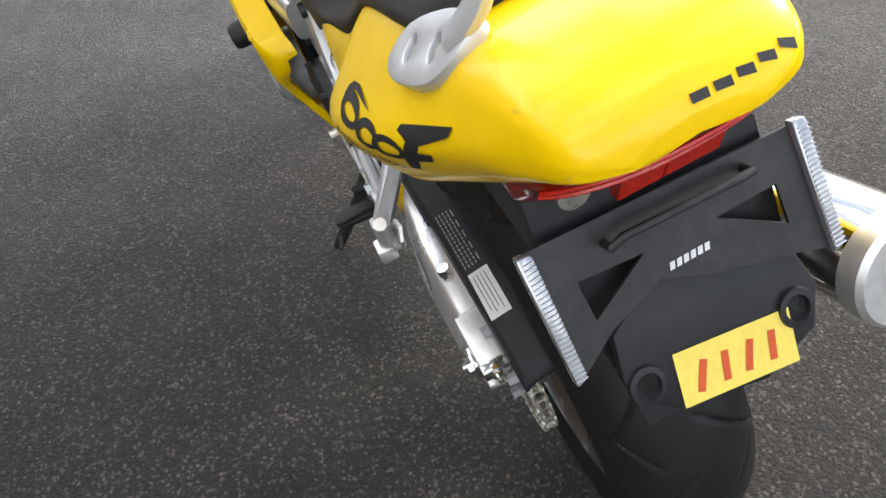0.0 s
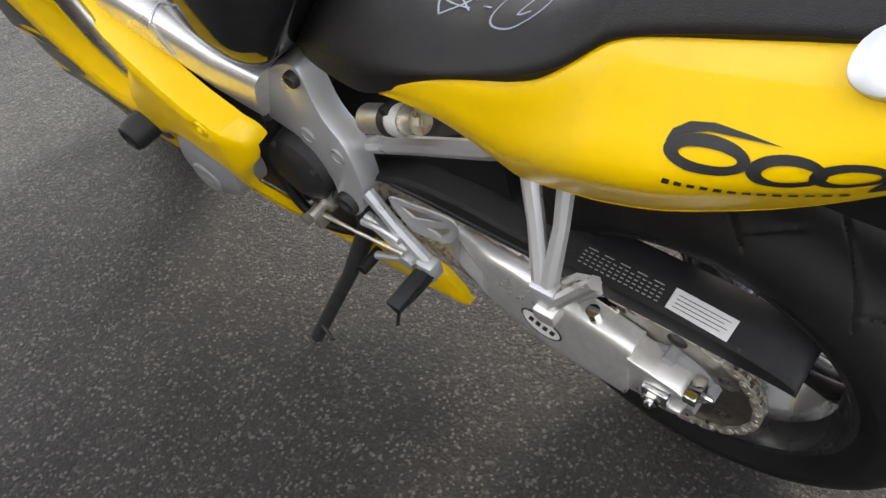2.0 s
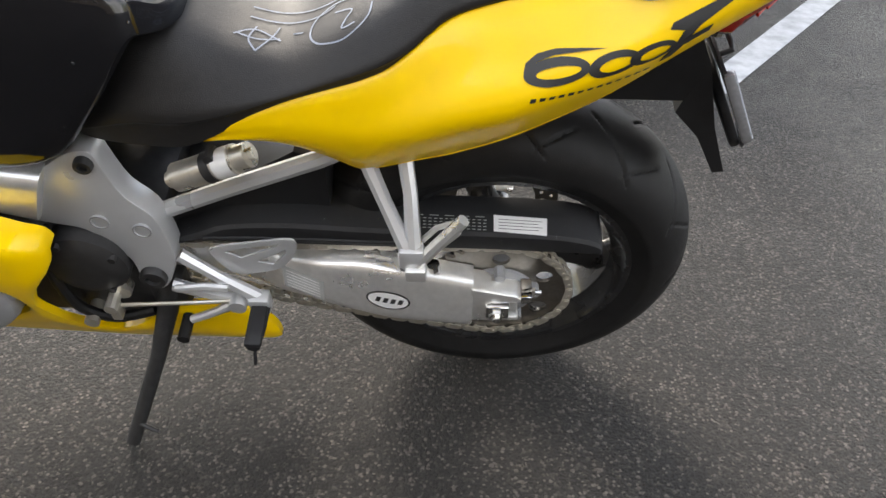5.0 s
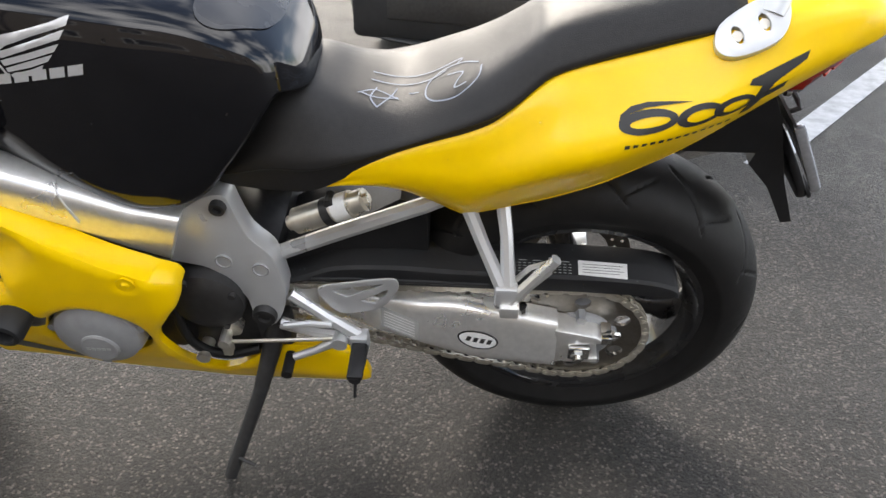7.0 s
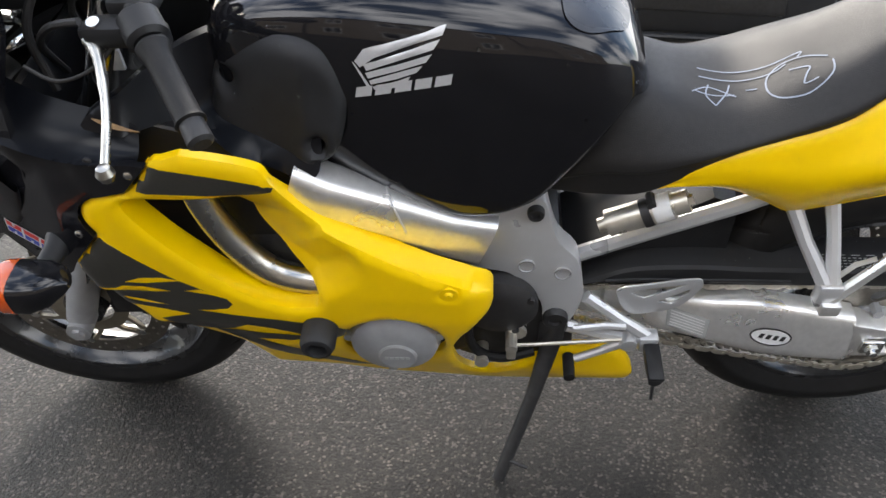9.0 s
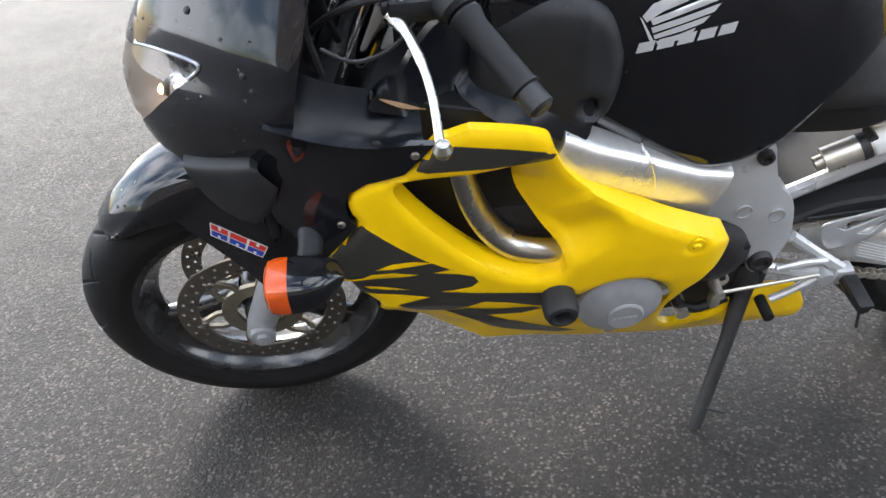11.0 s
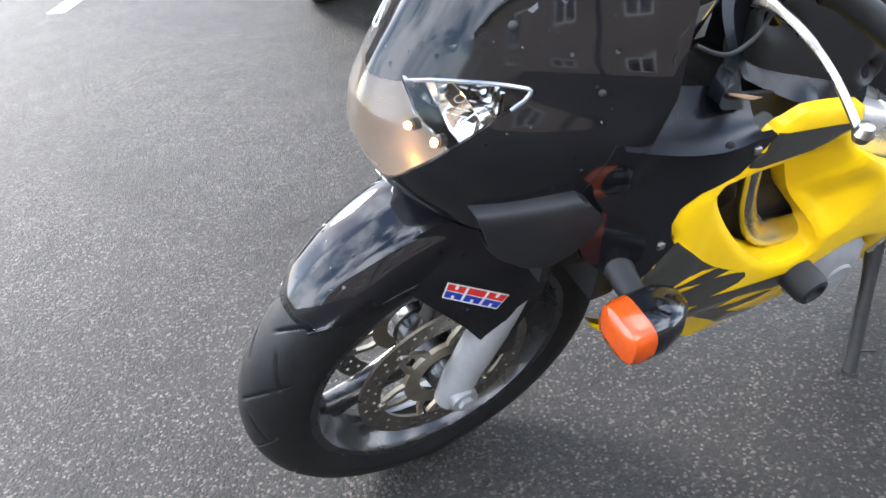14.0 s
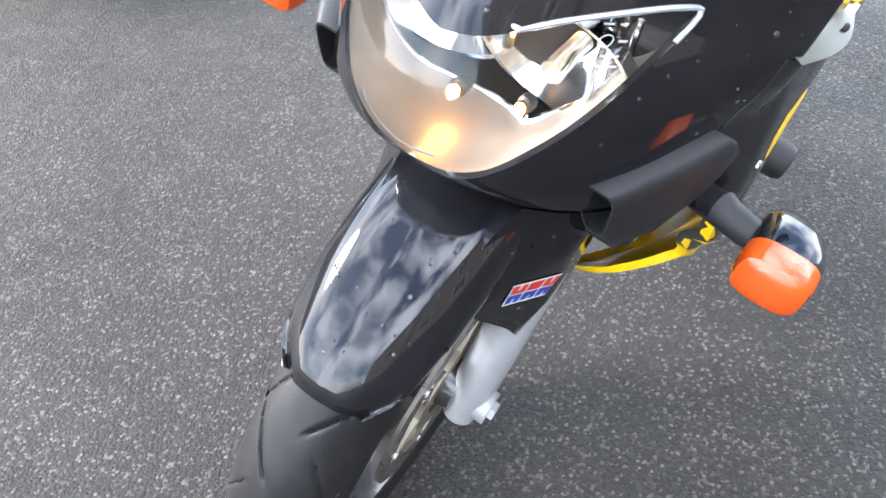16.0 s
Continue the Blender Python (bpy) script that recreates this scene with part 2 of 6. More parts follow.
# ---------------------------------------------------------------- mesh tools
def finish(name, me, mat, parent=None, label="", smooth=35):
    me.materials.append(mat)
    me.polygons.foreach_set("use_smooth", [True] * len(me.polygons))
    me.set_sharp_from_angle(angle=radians(smooth))
    ob = new(name, me)
    if parent:
        ob.parent = parent
    if label:
        ob["label"] = label
    return ob


def part(name, bm, mat, parent, label="", smooth=35):
    """Link a bmesh as one mesh object under a thing or a part."""
    bmesh.ops.recalc_face_normals(bm, faces=bm.faces)
    me = bpy.data.meshes.new(name)
    bm.to_mesh(me)
    bm.free()
    return finish(name, me, mat, parent, label, smooth)


def curve_through(pts, n=6, closed=True):
    """Points on a smooth line through the given ones."""
    pts = [Vector(p) for p in pts]
    k, out = len(pts), []
    for i in range(k if closed else k - 1):
        if closed:
            a, b, c, d = pts[i - 1], pts[i], pts[(i + 1) % k], pts[(i + 2) % k]
        else:
            a, b, c, d = pts[max(i - 1, 0)], pts[i], pts[i + 1], pts[min(i + 2, k - 1)]
        for j in range(n):
            s = j / n
            out.append(0.5 * (2 * b + (c - a) * s + (2 * a - 5 * b + 4 * c - d) * s * s + (3 * b - a - 3 * c + d) * s**3))
    if not closed:
        out.append(pts[-1])
    return out


def inside(p, poly):
    hit = False
    for i in range(len(poly)):
        a, b = poly[i - 1], poly[i]
        if (a[1] > p[1]) != (b[1] > p[1]) and p[0] < (b[0] - a[0]) * (p[1] - a[1]) / (b[1] - a[1]) + a[0]:
            hit = not hit
    return hit


def filled(outline, holes=(), cell=0.014):
    """A flat triangulation of an outline with holes: points, triangles and boundary loops."""
    from mathutils.geometry import delaunay_2d_cdt

    verts, edges = [], []
    for loop in (outline, *holes):
        base = len(verts)
        verts += [Vector(p[:2]) for p in loop]
        edges += [(base + i, base + (i + 1) % len(loop)) for i in range(len(loop))]
    xs, ys = [p[0] for p in outline], [p[1] for p in outline]
    nx, ny = int((max(xs) - min(xs)) / cell), int((max(ys) - min(ys)) / cell)
    border = [v.copy() for v in verts]
    bx = np.array([b[:] for b in border])
    for i in range(1, nx + 1):
        for j in range(1, ny + 1):
            p = (min(xs) + (i + 0.5 * (j % 2)) * cell, min(ys) + j * cell)
            if inside(p, outline) and not any(inside(p, h) for h in holes):
                if ((bx - p) ** 2).sum(1).min() > (0.45 * cell) ** 2:
                    verts.append(Vector(p))
    v, _, f, _, _, _ = delaunay_2d_cdt(verts, edges, [], 0, 1e-5)
    keep = []
    for t in f:
        c = sum((v[i] for i in t), Vector((0, 0))) / len(t)
        if inside(c, outline) and not any(inside(c, h) for h in holes):
            keep.append(t)
    return v, keep


def even(loop, step=0.006):
    """The same closed outline in even short steps."""
    out = []
    for i in range(len(loop)):
        a, b = Vector(loop[i - 1][:2]), Vector(loop[i][:2])
        n = max(1, round((b - a).length / step))
        out += [tuple(a.lerp(b, k / n)) for k in range(n)]
    return out


def sheet(outline, depth, holes=(), cell=0.014, lip=0.012, side=-1, hole_lip=None, roll=0.0, roll_at=0.014, shelf=None):
    """A shaped panel: outline in x and z, its half width by depth(x, z), with rolled and folded-in edges."""
    v, f = filled(outline, holes, cell)
    edge = np.array([p[:2] for loop in (outline, *holes) for p in even(loop, 0.0015)]) if roll else None
    bm = bmesh.new()
    vs = []
    for p in v:
        near = math.sqrt(((edge - (p[0], p[1])) ** 2).sum(1).min()) if roll else 1.0
        vs.append(bm.verts.new((p[0], side * (depth(p[0], p[1]) - roll * max(0.0, 1 - near / roll_at) ** 2), p[1])))
    for t in f:
        try:
            bm.faces.new([vs[i] for i in t])
        except ValueError:
            pass
    rim = [e for e in bm.edges if len(e.link_faces) == 1]
    out = bmesh.ops.extrude_edge_only(bm, edges=rim)["geom"]
    for w in (g for g in out if isinstance(g, bmesh.types.BMVert)):
        deep = lip
        if hole_lip and holes and ((np.array(holes[0]) - (w.co.x, w.co.z)) ** 2).sum(1).min() < 1e-8:
            deep = hole_lip
        elif shelf:
            deep = shelf(w.co.x, w.co.z, lip)
        w.co.y -= side * deep
    bmesh.ops.delete(bm, geom=[w for w in bm.verts if not w.link_faces], context="VERTS")
    return bm


def plate(outline, y0, y1, holes=(), bevel=0.0):
    """A flat plate: outline in x and z, from y0 to y1."""
    v, f = filled(outline, holes, 10.0)
    bm = bmesh.new()
    vs = [bm.verts.new((p[0], y0, p[1])) for p in v]
    faces = []
    for t in f:
        try:
            faces.append(bm.faces.new([vs[i] for i in t]))
        except ValueError:
            pass
    geom = bmesh.ops.extrude_face_region(bm, geom=faces)["geom"]
    for g in geom:
        if isinstance(g, bmesh.types.BMVert):
            g.co.y = y1
    bmesh.ops.delete(bm, geom=[w for w in bm.verts if not w.link_faces], context="VERTS")
    if bevel:
        bmesh.ops.recalc_face_normals(bm, faces=bm.faces)
        sharp = [e for e in bm.edges if len(e.link_faces) == 2 and e.calc_face_angle(0) > 0.9]
        bmesh.ops.bevel(bm, geom=sharp, offset=bevel, segments=2, affect="EDGES", profile=0.5, clamp_overlap=True)
    return bm


def rings(sections, closed=True, caps=True):
    """A skin over rings of points, each ring a list of the same length."""
    bm = bmesh.new()
    rows = [[bm.verts.new(p) for p in s] for s in sections]
    n = len(rows[0])
    for a, b in zip(rows, rows[1:]):
        for i in range(n if closed else n - 1):
            j = (i + 1) % n
            bm.faces.new((a[i], a[j], b[j], b[i]))
    if caps and closed:
        bm.faces.new(rows[0])
        bm.faces.new(rows[-1][::-1])
    return bm


def tube(path, radius, sides=12, flat=1.0, caps=True):
    """A round bar along a path; radius is one number or one for each point."""
    path = [Vector(p) for p in path]
    if not hasattr(radius, "__len__"):
        radius = [radius] * len(path)
    sections, up = [], Vector((0, 0, 1))
    for i, p in enumerate(path):
        way = (path[min(i + 1, len(path) - 1)] - path[max(i - 1, 0)]).normalized()
        if i == 0:
            up = way.orthogonal().normalized() if abs(way.z) > 0.95 else way.cross(Vector((0, 0, 1))).normalized()
        across = (up - way * up.dot(way)).normalized()
        other = way.cross(across)
        up = across
        sections.append([p + radius[i] * (math.cos(2 * math.pi * k / sides) * across + flat * math.sin(2 * math.pi * k / sides) * other) for k in range(sides)])
    return rings(sections, caps=caps)


def bar(a, b, radius, sides=12, r2=None):
    return tube([a, b], [radius, radius if r2 is None else r2], sides)


def lathe(profile, centre, axis="y", steps=48, closed=False):
    """Turn a profile of (radius, along) round an axis through the centre."""
    out = []
    c = Vector(centre)
    for k in range(steps):
        a = 2 * math.pi * k / steps
        ring = []
        for r, s in profile:
            p = {"y": (r * math.cos(a), s, r * math.sin(a)), "x": (s, r * math.cos(a), r * math.sin(a)), "z": (r * math.cos(a), r * math.sin(a), s)}[axis]
            ring.append(c + Vector(p))
        out.append(ring)
    out.append(out[0])
    bm = rings(out, closed=closed, caps=False)
    bmesh.ops.remove_doubles(bm, verts=bm.verts, dist=1e-6)
    return bm


def box(x0, x1, y0, y1, z0, z1, bevel=0.003):
    bm = bmesh.new()
    bmesh.ops.create_cube(bm, size=1.0, matrix=Matrix.LocRotScale(((x0 + x1) / 2, (y0 + y1) / 2, (z0 + z1) / 2), None, (x1 - x0, y1 - y0, z1 - z0)))
    if bevel:
        bmesh.ops.bevel(bm, geom=bm.edges[:], offset=bevel, segments=2, affect="EDGES", profile=0.5, clamp_overlap=True)
    return bm


def joined(*parts):
    """Several bmeshes as one."""
    out = bmesh.new()
    for b in parts:
        me = bpy.data.meshes.new("tmp")
        b.to_mesh(me)
        b.free()
        out.from_mesh(me)
        bpy.data.meshes.remove(me)
    return out


def oval(x, z, rx, rz, n=28, turn=0.0):
    c, s = math.cos(turn), math.sin(turn)
    return [(x + rx * math.cos(a) * c - rz * math.sin(a) * s, z + rx * math.cos(a) * s + rz * math.sin(a) * c) for a in (2 * math.pi * k / n for k in range(n))]


def on_skin(name, outline, target, mat, parent, off=0.0012, holes=(), cell=0.01, label="", down=False):
    """A thin print that lies on the skin of a part: outline in x and z cast from the bike's left side, or in x and y cast down."""
    from mathutils.bvhtree import BVHTree

    key = target.name
    if key not in SKINS:
        me = target.data
        SKINS[key] = BVHTree.FromPolygons([v.co[:] for v in me.vertices], [p.vertices[:] for p in me.polygons])
    tree = SKINS[key]
    v, f = filled(outline, holes, cell)
    bm = bmesh.new()
    vs = []
    for p in v:
        start, way = (Vector((p[0], p[1], 1.6)), Vector((0, 0, -1))) if down else (Vector((p[0], -0.6, p[1])), Vector((0, 1, 0)))
        hit, normal, _, _ = tree.ray_cast(start, way)
        if hit is None:
            hit, normal, _, _ = tree.find_nearest(Vector((p[0], p[1], 0.9)) if down else Vector((p[0], -0.2, p[1])))
        if normal.dot(way) > 0:
            normal = -normal
        vs.append(bm.verts.new(hit + off * normal))
    for t in f:
        try:
            bm.faces.new([vs[i] for i in t])
        except ValueError:
            pass
    return part(name, bm, mat, parent, label, 60)


def ribbon(pts, width, smooth=5):
    """The outline of a pen stroke along a line of points."""
    line = [Vector(p[:2]) for p in curve_through([(p[0], p[1], 0) for p in pts], smooth, False)]
    left, right = [], []
    for i, p in enumerate(line):
        way = (line[min(i + 1, len(line) - 1)] - line[max(i - 1, 0)]).normalized()
        side = Vector((-way.y, way.x)) * width / 2
        left.append((p + side)[:])
        right.append((p - side)[:])
    return left + right[::-1]


def bars(x0, z0, x1, z1, n, height, fill=0.7, slant=0.0):
    """Outlines of n plain bars in a row, standing for writing."""
    out = []
    for k in range(n):
        a, b = (k + 0.5 - fill / 2) / n, (k + 0.5 + fill / 2) / n
        p, q = Vector((x0, z0)).lerp(Vector((x1, z1)), a), Vector((x0, z0)).lerp(Vector((x1, z1)), b)
        out.append([p[:], q[:], (q.x + slant, q.y + height), (p.x + slant, p.y + height)])
    return out


SKINS = {}


def lerp(x, xs, ys):
    return float(np.interp(x, xs, ys))


# ---------------------------------------------------------------- ground
def ground_sheet():
    bm = bmesh.new()
    bmesh.ops.create_grid(bm, x_segments=40, y_segments=40, size=150.0)
    return part("ground", bm, ASPHALT, None)


ground = ground_sheet()
tagged(ground, "dark damp asphalt with pale stone chips", "asphalt", kind="structure")


def road_line(a, b, width, name="road_line"):
    a, b = Vector((*a, 0)), Vector((*b, 0))
    way = (b - a).normalized()
    side = Vector((-way.y, way.x, 0)) * width / 2
    bm = bmesh.new()
    n = 24
    rows = []
    for i in range(n + 1):
        p = a.lerp(b, i / n)
        wob = 0.006 * math.sin(i * 2.3)
        rows.append((bm.verts.new(p + side * (1 + wob) + Vector((0, 0, 0.003))), bm.verts.new(p - side * (1 - wob) + Vector((0, 0, 0.003)))))
    for p, q in zip(rows, rows[1:]):
        bm.faces.new((p[0], q[0], q[1], p[1]))
    ob = part(name, bm, ROADPAINT, None)
    return tagged(ob, "worn white painted parking line on the asphalt", "road marking", kind="structure")


road_line((1.30, 1.50), (4.40, 6.70), 0.10)
road_line((-1.465, 3.425), (-0.20, 6.14), 0.10)


def house(x0, x1, y, height, wall_mat):
    """A plain terrace house out of view, for the mirrored row and the added sky-blocking row."""
    h = new("house")
    tagged(h, "plain rendered terrace house with white window frames, out of view", "house", group="houses across the car park")
    openings = []
    n = int((x1 - x0) / 2.6)
    for k in range(n):
        cx = x0 + (k + 0.5) * (x1 - x0) / n
        for z in (0.9, 3.5):
            openings.append((cx, z))
    holes = [[(cx - 0.55, z), (cx + 0.55, z), (cx + 0.55, z + 1.3), (cx - 0.55, z + 1.3)] for cx, z in openings]
    part("wall", plate([(x0, 0), (x1, 0), (x1, height), (x0, height)], y - 0.25, y, holes), wall_mat, h)
    part("inner_wall", box(x0, x1, y - 1.3, y - 1.2, 0, height, 0), wall_mat, h)
    roof = rings([[Vector((x, y + 0.35, height - 0.1)), Vector((x, y - 4.2, height + 2.6)), Vector((x, y - 8.6, height - 0.1)), Vector((x, y - 4.2, height + 2.4))] for x in (x0 - 0.1, x1 + 0.1)])
    part("roof", roof, ROOF, h)
    for cx, z in openings:
        f = part("window_frame", plate([(cx - 0.55, z), (cx + 0.55, z), (cx + 0.55, z + 1.3), (cx - 0.55, z + 1.3)], y - 0.12, y - 0.05, [[(cx - 0.48, z + 0.07), (cx - 0.03, z + 0.07), (cx - 0.03, z + 1.23), (cx - 0.48, z + 1.23)], [(cx + 0.03, z + 0.07), (cx + 0.48, z + 0.07), (cx + 0.48, z + 1.23), (cx + 0.03, z + 1.23)]]), WHITE, h)
        part("pane", box(cx - 0.5, cx + 0.5, y - 0.10, y - 0.09, z + 0.05, z + 1.25, 0), SMOKE, f)
    return h


ROOF = material("dark_roof_tiles", (0.05, 0.04, 0.036), 0.7, vary=0.3, grain=6, bump=0.3, bump_scale=8)
RENDER = material("grey_brown_render", (0.14, 0.115, 0.09), 0.85, vary=0.15, grain=8, bump=0.4, bump_scale=60, stain=0.4, stain_colour=(0.09, 0.08, 0.065), stain_scale=0.6)
house(-13.0, -4.4, -8.5, 5.6, RENDER)
house(-4.2, 4.4, -8.5, 5.6, RENDER)
house(4.6, 13.2, -8.5, 5.6, RENDER)
# unseen row, added to block low sky and dim the far ground's glare
for x0, x1 in ((-14.0, -4.7), (-4.5, 4.8), (5.0, 14.3)):
    house(x0, x1, 0.0, 4.6, RENDER).matrix_world = pose(-4.0, 26.0, 0, 0, 0, 180)


def parked_car():
    """A dark hatchback, of which only the lower nose is ever near the picture."""
    car = new("parked_car")
    tagged(car, "dark grey parked hatchback with a black lower bumper", "car")
    half = [0.62, 0.74, 0.80, 0.83, 0.84, 0.84, 0.84, 0.83, 0.80, 0.72]
    ys = [0.0, 0.10, 0.30, 0.8, 1.3, 1.9, 2.6, 3.2, 3.7, 3.95]
    top = [0.62, 0.70, 0.80, 0.92, 0.98, 0.98, 0.98, 0.98, 0.96, 0.80]
    low = [0.26, 0.23, 0.22, 0.22, 0.22, 0.22, 0.22, 0.22, 0.25, 0.32]
    out = []
    for y, w, t, b in zip(ys, half, top, low):
        prof = [(0, t), (0.7 * w, t - 0.01), (0.94 * w, t - 0.08), (w, 0.55 * t + 0.45 * b), (0.97 * w, b + 0.08), (0.85 * w, b), (0, b)]
        pts = [p[:2] for p in curve_through(prof, 4, False)]
        out.append([Vector((p[0], y, p[1])) for p in pts] + [Vector((-p[0], y, p[1])) for p in pts[-2:0:-1]])
    part("body", rings(out), CARPAINT, car)
    cab = []
    for y, w, t in ((0.95, 0.66, 0.98), (1.5, 0.62, 1.36), (2.0, 0.60, 1.46), (2.9, 0.58, 1.46), (3.5, 0.58, 1.30), (3.85, 0.6, 0.98)):
        cab.append([Vector((-w, y, 0.95)), Vector((-0.9 * w, y, t)), Vector((0.9 * w, y, t)), Vector((w, y, 0.95))])
    part("cabin", rings(cab), SMOKE, car)
    part("bumper", joined(box(-0.66, 0.66, -0.035, 0.12, 0.20, 0.52, 0.03)), MATTE, car, "black plastic lower bumper")
    part("grille_slot", box(-0.50, 0.50, -0.040, -0.030, 0.29, 0.40, 0.004), DARK, car, "dark lower air intake")
    part("bumper_lip", tube(curve_through([(-0.68, 0.06, 0.215), (-0.45, -0.030, 0.205), (0.0, -0.055, 0.20), (0.45, -0.030, 0.205), (0.68, 0.06, 0.215)], 6, False), 0.018, 10, 0.6), MATTE, car, "black plastic bumper lip")
    part("towing_eye_cover", lathe([(0, -0.004), (0.028, -0.003), (0.032, 0.004)], (0.36, -0.040, 0.46), steps=24), MATTE, car)
    for x in (-0.76, 0.76):
        for y in (0.75, 3.2):
            w = part("wheel", lathe([(0.10, -0.09), (0.19, -0.10), (0.27, -0.09), (0.30, -0.05), (0.30, 0.05), (0.27, 0.09), (0.10, 0.09)], (x, y, 0.30), "x", 32), RUBBER, car)
            part("hub_cap", lathe([(0, -0.085), (0.12, -0.09), (0.18, -0.08), (0.18, 0.08), (0.12, 0.09), (0, 0.085)], (x, y, 0.30), "x", 24), ALU, w)
    car.matrix_world = Matrix.Translation((0.42, 1.98, 0)) @ Matrix.Rotation(radians(-8), 4, "Z")
    return car


CARPAINT = material("dark_grey_car_paint", (0.012, 0.0125, 0.014), 0.25, 0.2, vary=0.1, grain=200, coat=0.8)
parked_car()

# ---------------------------------------------------------------- motorcycle
BIKE = Matrix.Translation((0.0090, 0.1787, 0.0031)) @ pose(0, 0, 0, 0, 0, 7.07) @ pose(0, 0, 0, 15.71, 0, 0)
bike = new("motorcycle")
bike.matrix_world = BIKE
tagged(bike, "yellow and black sports motorcycle leaning on its side stand", "motorcycle")

REAR, FRONT = Vector((0.716, 0, 0.320)), Vector((-0.665, 0, 0.306))
RAKE = radians(24)
STEER = radians(2.0)
axis_way = Vector((math.sin(RAKE), 0, math.cos(RAKE)))
TURNED = Matrix.Translation((-0.45, -0.012, 0.55)) @ Matrix.Rotation(STEER, 4, axis_way) @ Matrix.Translation((0.45, 0, -0.55))


def turned(ob):
    ob.matrix_basis = TURNED
    return ob


def mirror(bm):
    """The same on the bike's other side."""
    bmesh.ops.transform(bm, matrix=Matrix.Diagonal((1, -1, 1, 1)), verts=bm.verts)
    bmesh.ops.reverse_faces(bm, faces=bm.faces)
    return bm


# --- wheels
def tyre_mesh(centre, radius, half, height, n_groove, seed):
    na, nb = 900, 84
    a = np.arange(na) / na * 2 * np.pi
    b = np.linspace(-1.95, 1.95, nb)
    aa, bb = np.meshgrid(a, b, indexing="ij")
    deep = np.zeros_like(aa)
    per = 2 * np.pi / n_groove
    for side in (-1, 1):
        s = side * bb
        band = 1 / (1 + np.exp(-(s - 0.12) / 0.02)) / (1 + np.exp((s - 1.12) / 0.02))
        phase = (aa / per + 0.5 * (side > 0) + 0.55 * np.abs(s) ** 1.5 + 0.1 * np.sin(3 * s)) % 1.0
        dist = np.abs(phase - 0.5) * per * radius
        deep += 0.0046 * band * np.exp(-((dist / 0.0034) ** 4))
        phase2 = (aa / per + 0.25 + 0.5 * (side > 0) - 0.75 * s) % 1.0
        dist2 = np.abs(phase2 - 0.5) * per * radius
        deep += 0.0036 / (1 + np.exp(-(s - 0.45) / 0.02)) / (1 + np.exp((s - 1.0) / 0.02)) * np.exp(-((dist2 / 0.0030) ** 4))
    c = np.cos(np.clip(bb, -1.5708, 1.5708))
    over = np.maximum(np.abs(bb) - 1.5708, 0)
    r = radius - height + height * np.maximum(c, 0) ** 0.9 - deep - (radius - height - 0.219) * over / 0.38
    y = half * np.sin(np.clip(bb, -1.5708, 1.5708)) * (1 - 0.16 * over / 0.38)
    pts = np.stack([centre.x + r * np.cos(aa), centre.y + y, centre.z + r * np.sin(aa)], -1).reshape(-1, 3)
    i = np.arange(na)[:, None] * nb + np.arange(nb - 1)[None]
    j = ((np.arange(na)[:, None] + 1) % na) * nb + np.arange(nb - 1)[None]
    faces = np.stack([i, i + 1, j + 1, j], -1).reshape(-1, 4)
    me = bpy.data.meshes.new("tyre")
    me.from_pydata(pts.tolist(), [], faces.tolist())
    return me


def spoke_mesh(centre, angle, r0, r1, half, thick):
    out = []
    way, across = Vector((math.cos(angle), 0, math.sin(angle))), Vector((-math.sin(angle), 0, math.cos(angle)))
    for k in range(9):
        s = k / 8
        r = r0 + (r1 - r0) * s
        w = half * (1.0 - 0.45 * math.sin(math.pi * min(s * 0.75, 0.5)) + 0.35 * max(0, s - 0.7) / 0.3)
        t = thick * (1 - 0.3 * s)
        ring = []
        for m in range(16):
            q = 2 * math.pi * m / 16
            u, v = math.copysign(abs(math.cos(q)) ** 0.6, math.cos(q)), math.copysign(abs(math.sin(q)) ** 0.6, math.sin(q))
            ring.append(centre + way * r + across * (w * u) + Vector((0, t * v, 0)))
        out.append(ring)
    return rings(out)


def disc_mesh(centre, y, r0, r1, thick, holes_n, hole_r, rows=2):
    holes = [oval(centre.x, centre.z, r0, r0, 60)]
    for row in range(rows):
        for k in range(holes_n):
            a = 2 * math.pi * (k + 0.5 * row) / holes_n
            r = r0 + (r1 - r0) * (0.3 + 0.4 * row / max(rows - 1, 1))
            holes.append(oval(centre.x + r * math.cos(a), centre.z + r * math.sin(a), hole_r, hole_r, 8))
    return plate(oval(centre.x, centre.z, r1, r1, 96), y - thick / 2, y + thick / 2, holes)


def wheel(name, centre, radius, half, height, rim_half, angles, n_groove, spoke_half, label):
    hub = part(name, lathe([(0.012, -0.075), (0.030, -0.075), (0.034, -0.05), (0.042, -0.04), (0.042, 0.04), (0.034, 0.05), (0.030, 0.075), (0.012, 0.075)], centre, steps=36), RIM, bike, label)
    finish("tyre", tyre_mesh(centre, radius, half, height, n_groove, 1), RUBBER, hub, "worn black rubber tyre with curved grooves", 50)
    rb = 0.222
    part("rim", lathe([(rb - 0.004, -rim_half), (rb, -rim_half - 0.006), (rb - 0.012, -rim_half - 0.004), (rb - 0.018, -rim_half + 0.012), (rb - 0.034, -rim_half + 0.028), (rb - 0.040, 0),
                       (rb - 0.034, rim_half - 0.028), (rb - 0.018, rim_half - 0.012), (rb - 0.012, rim_half + 0.004), (rb, rim_half + 0.006), (rb - 0.004, rim_half)], centre, steps=72), RIM, hub, "glossy black cast rim")
    for a in angles:
        part("spoke", spoke_mesh(centre, radians(a), 0.034, rb - 0.034, spoke_half, 0.024), RIM, hub)
    return hub


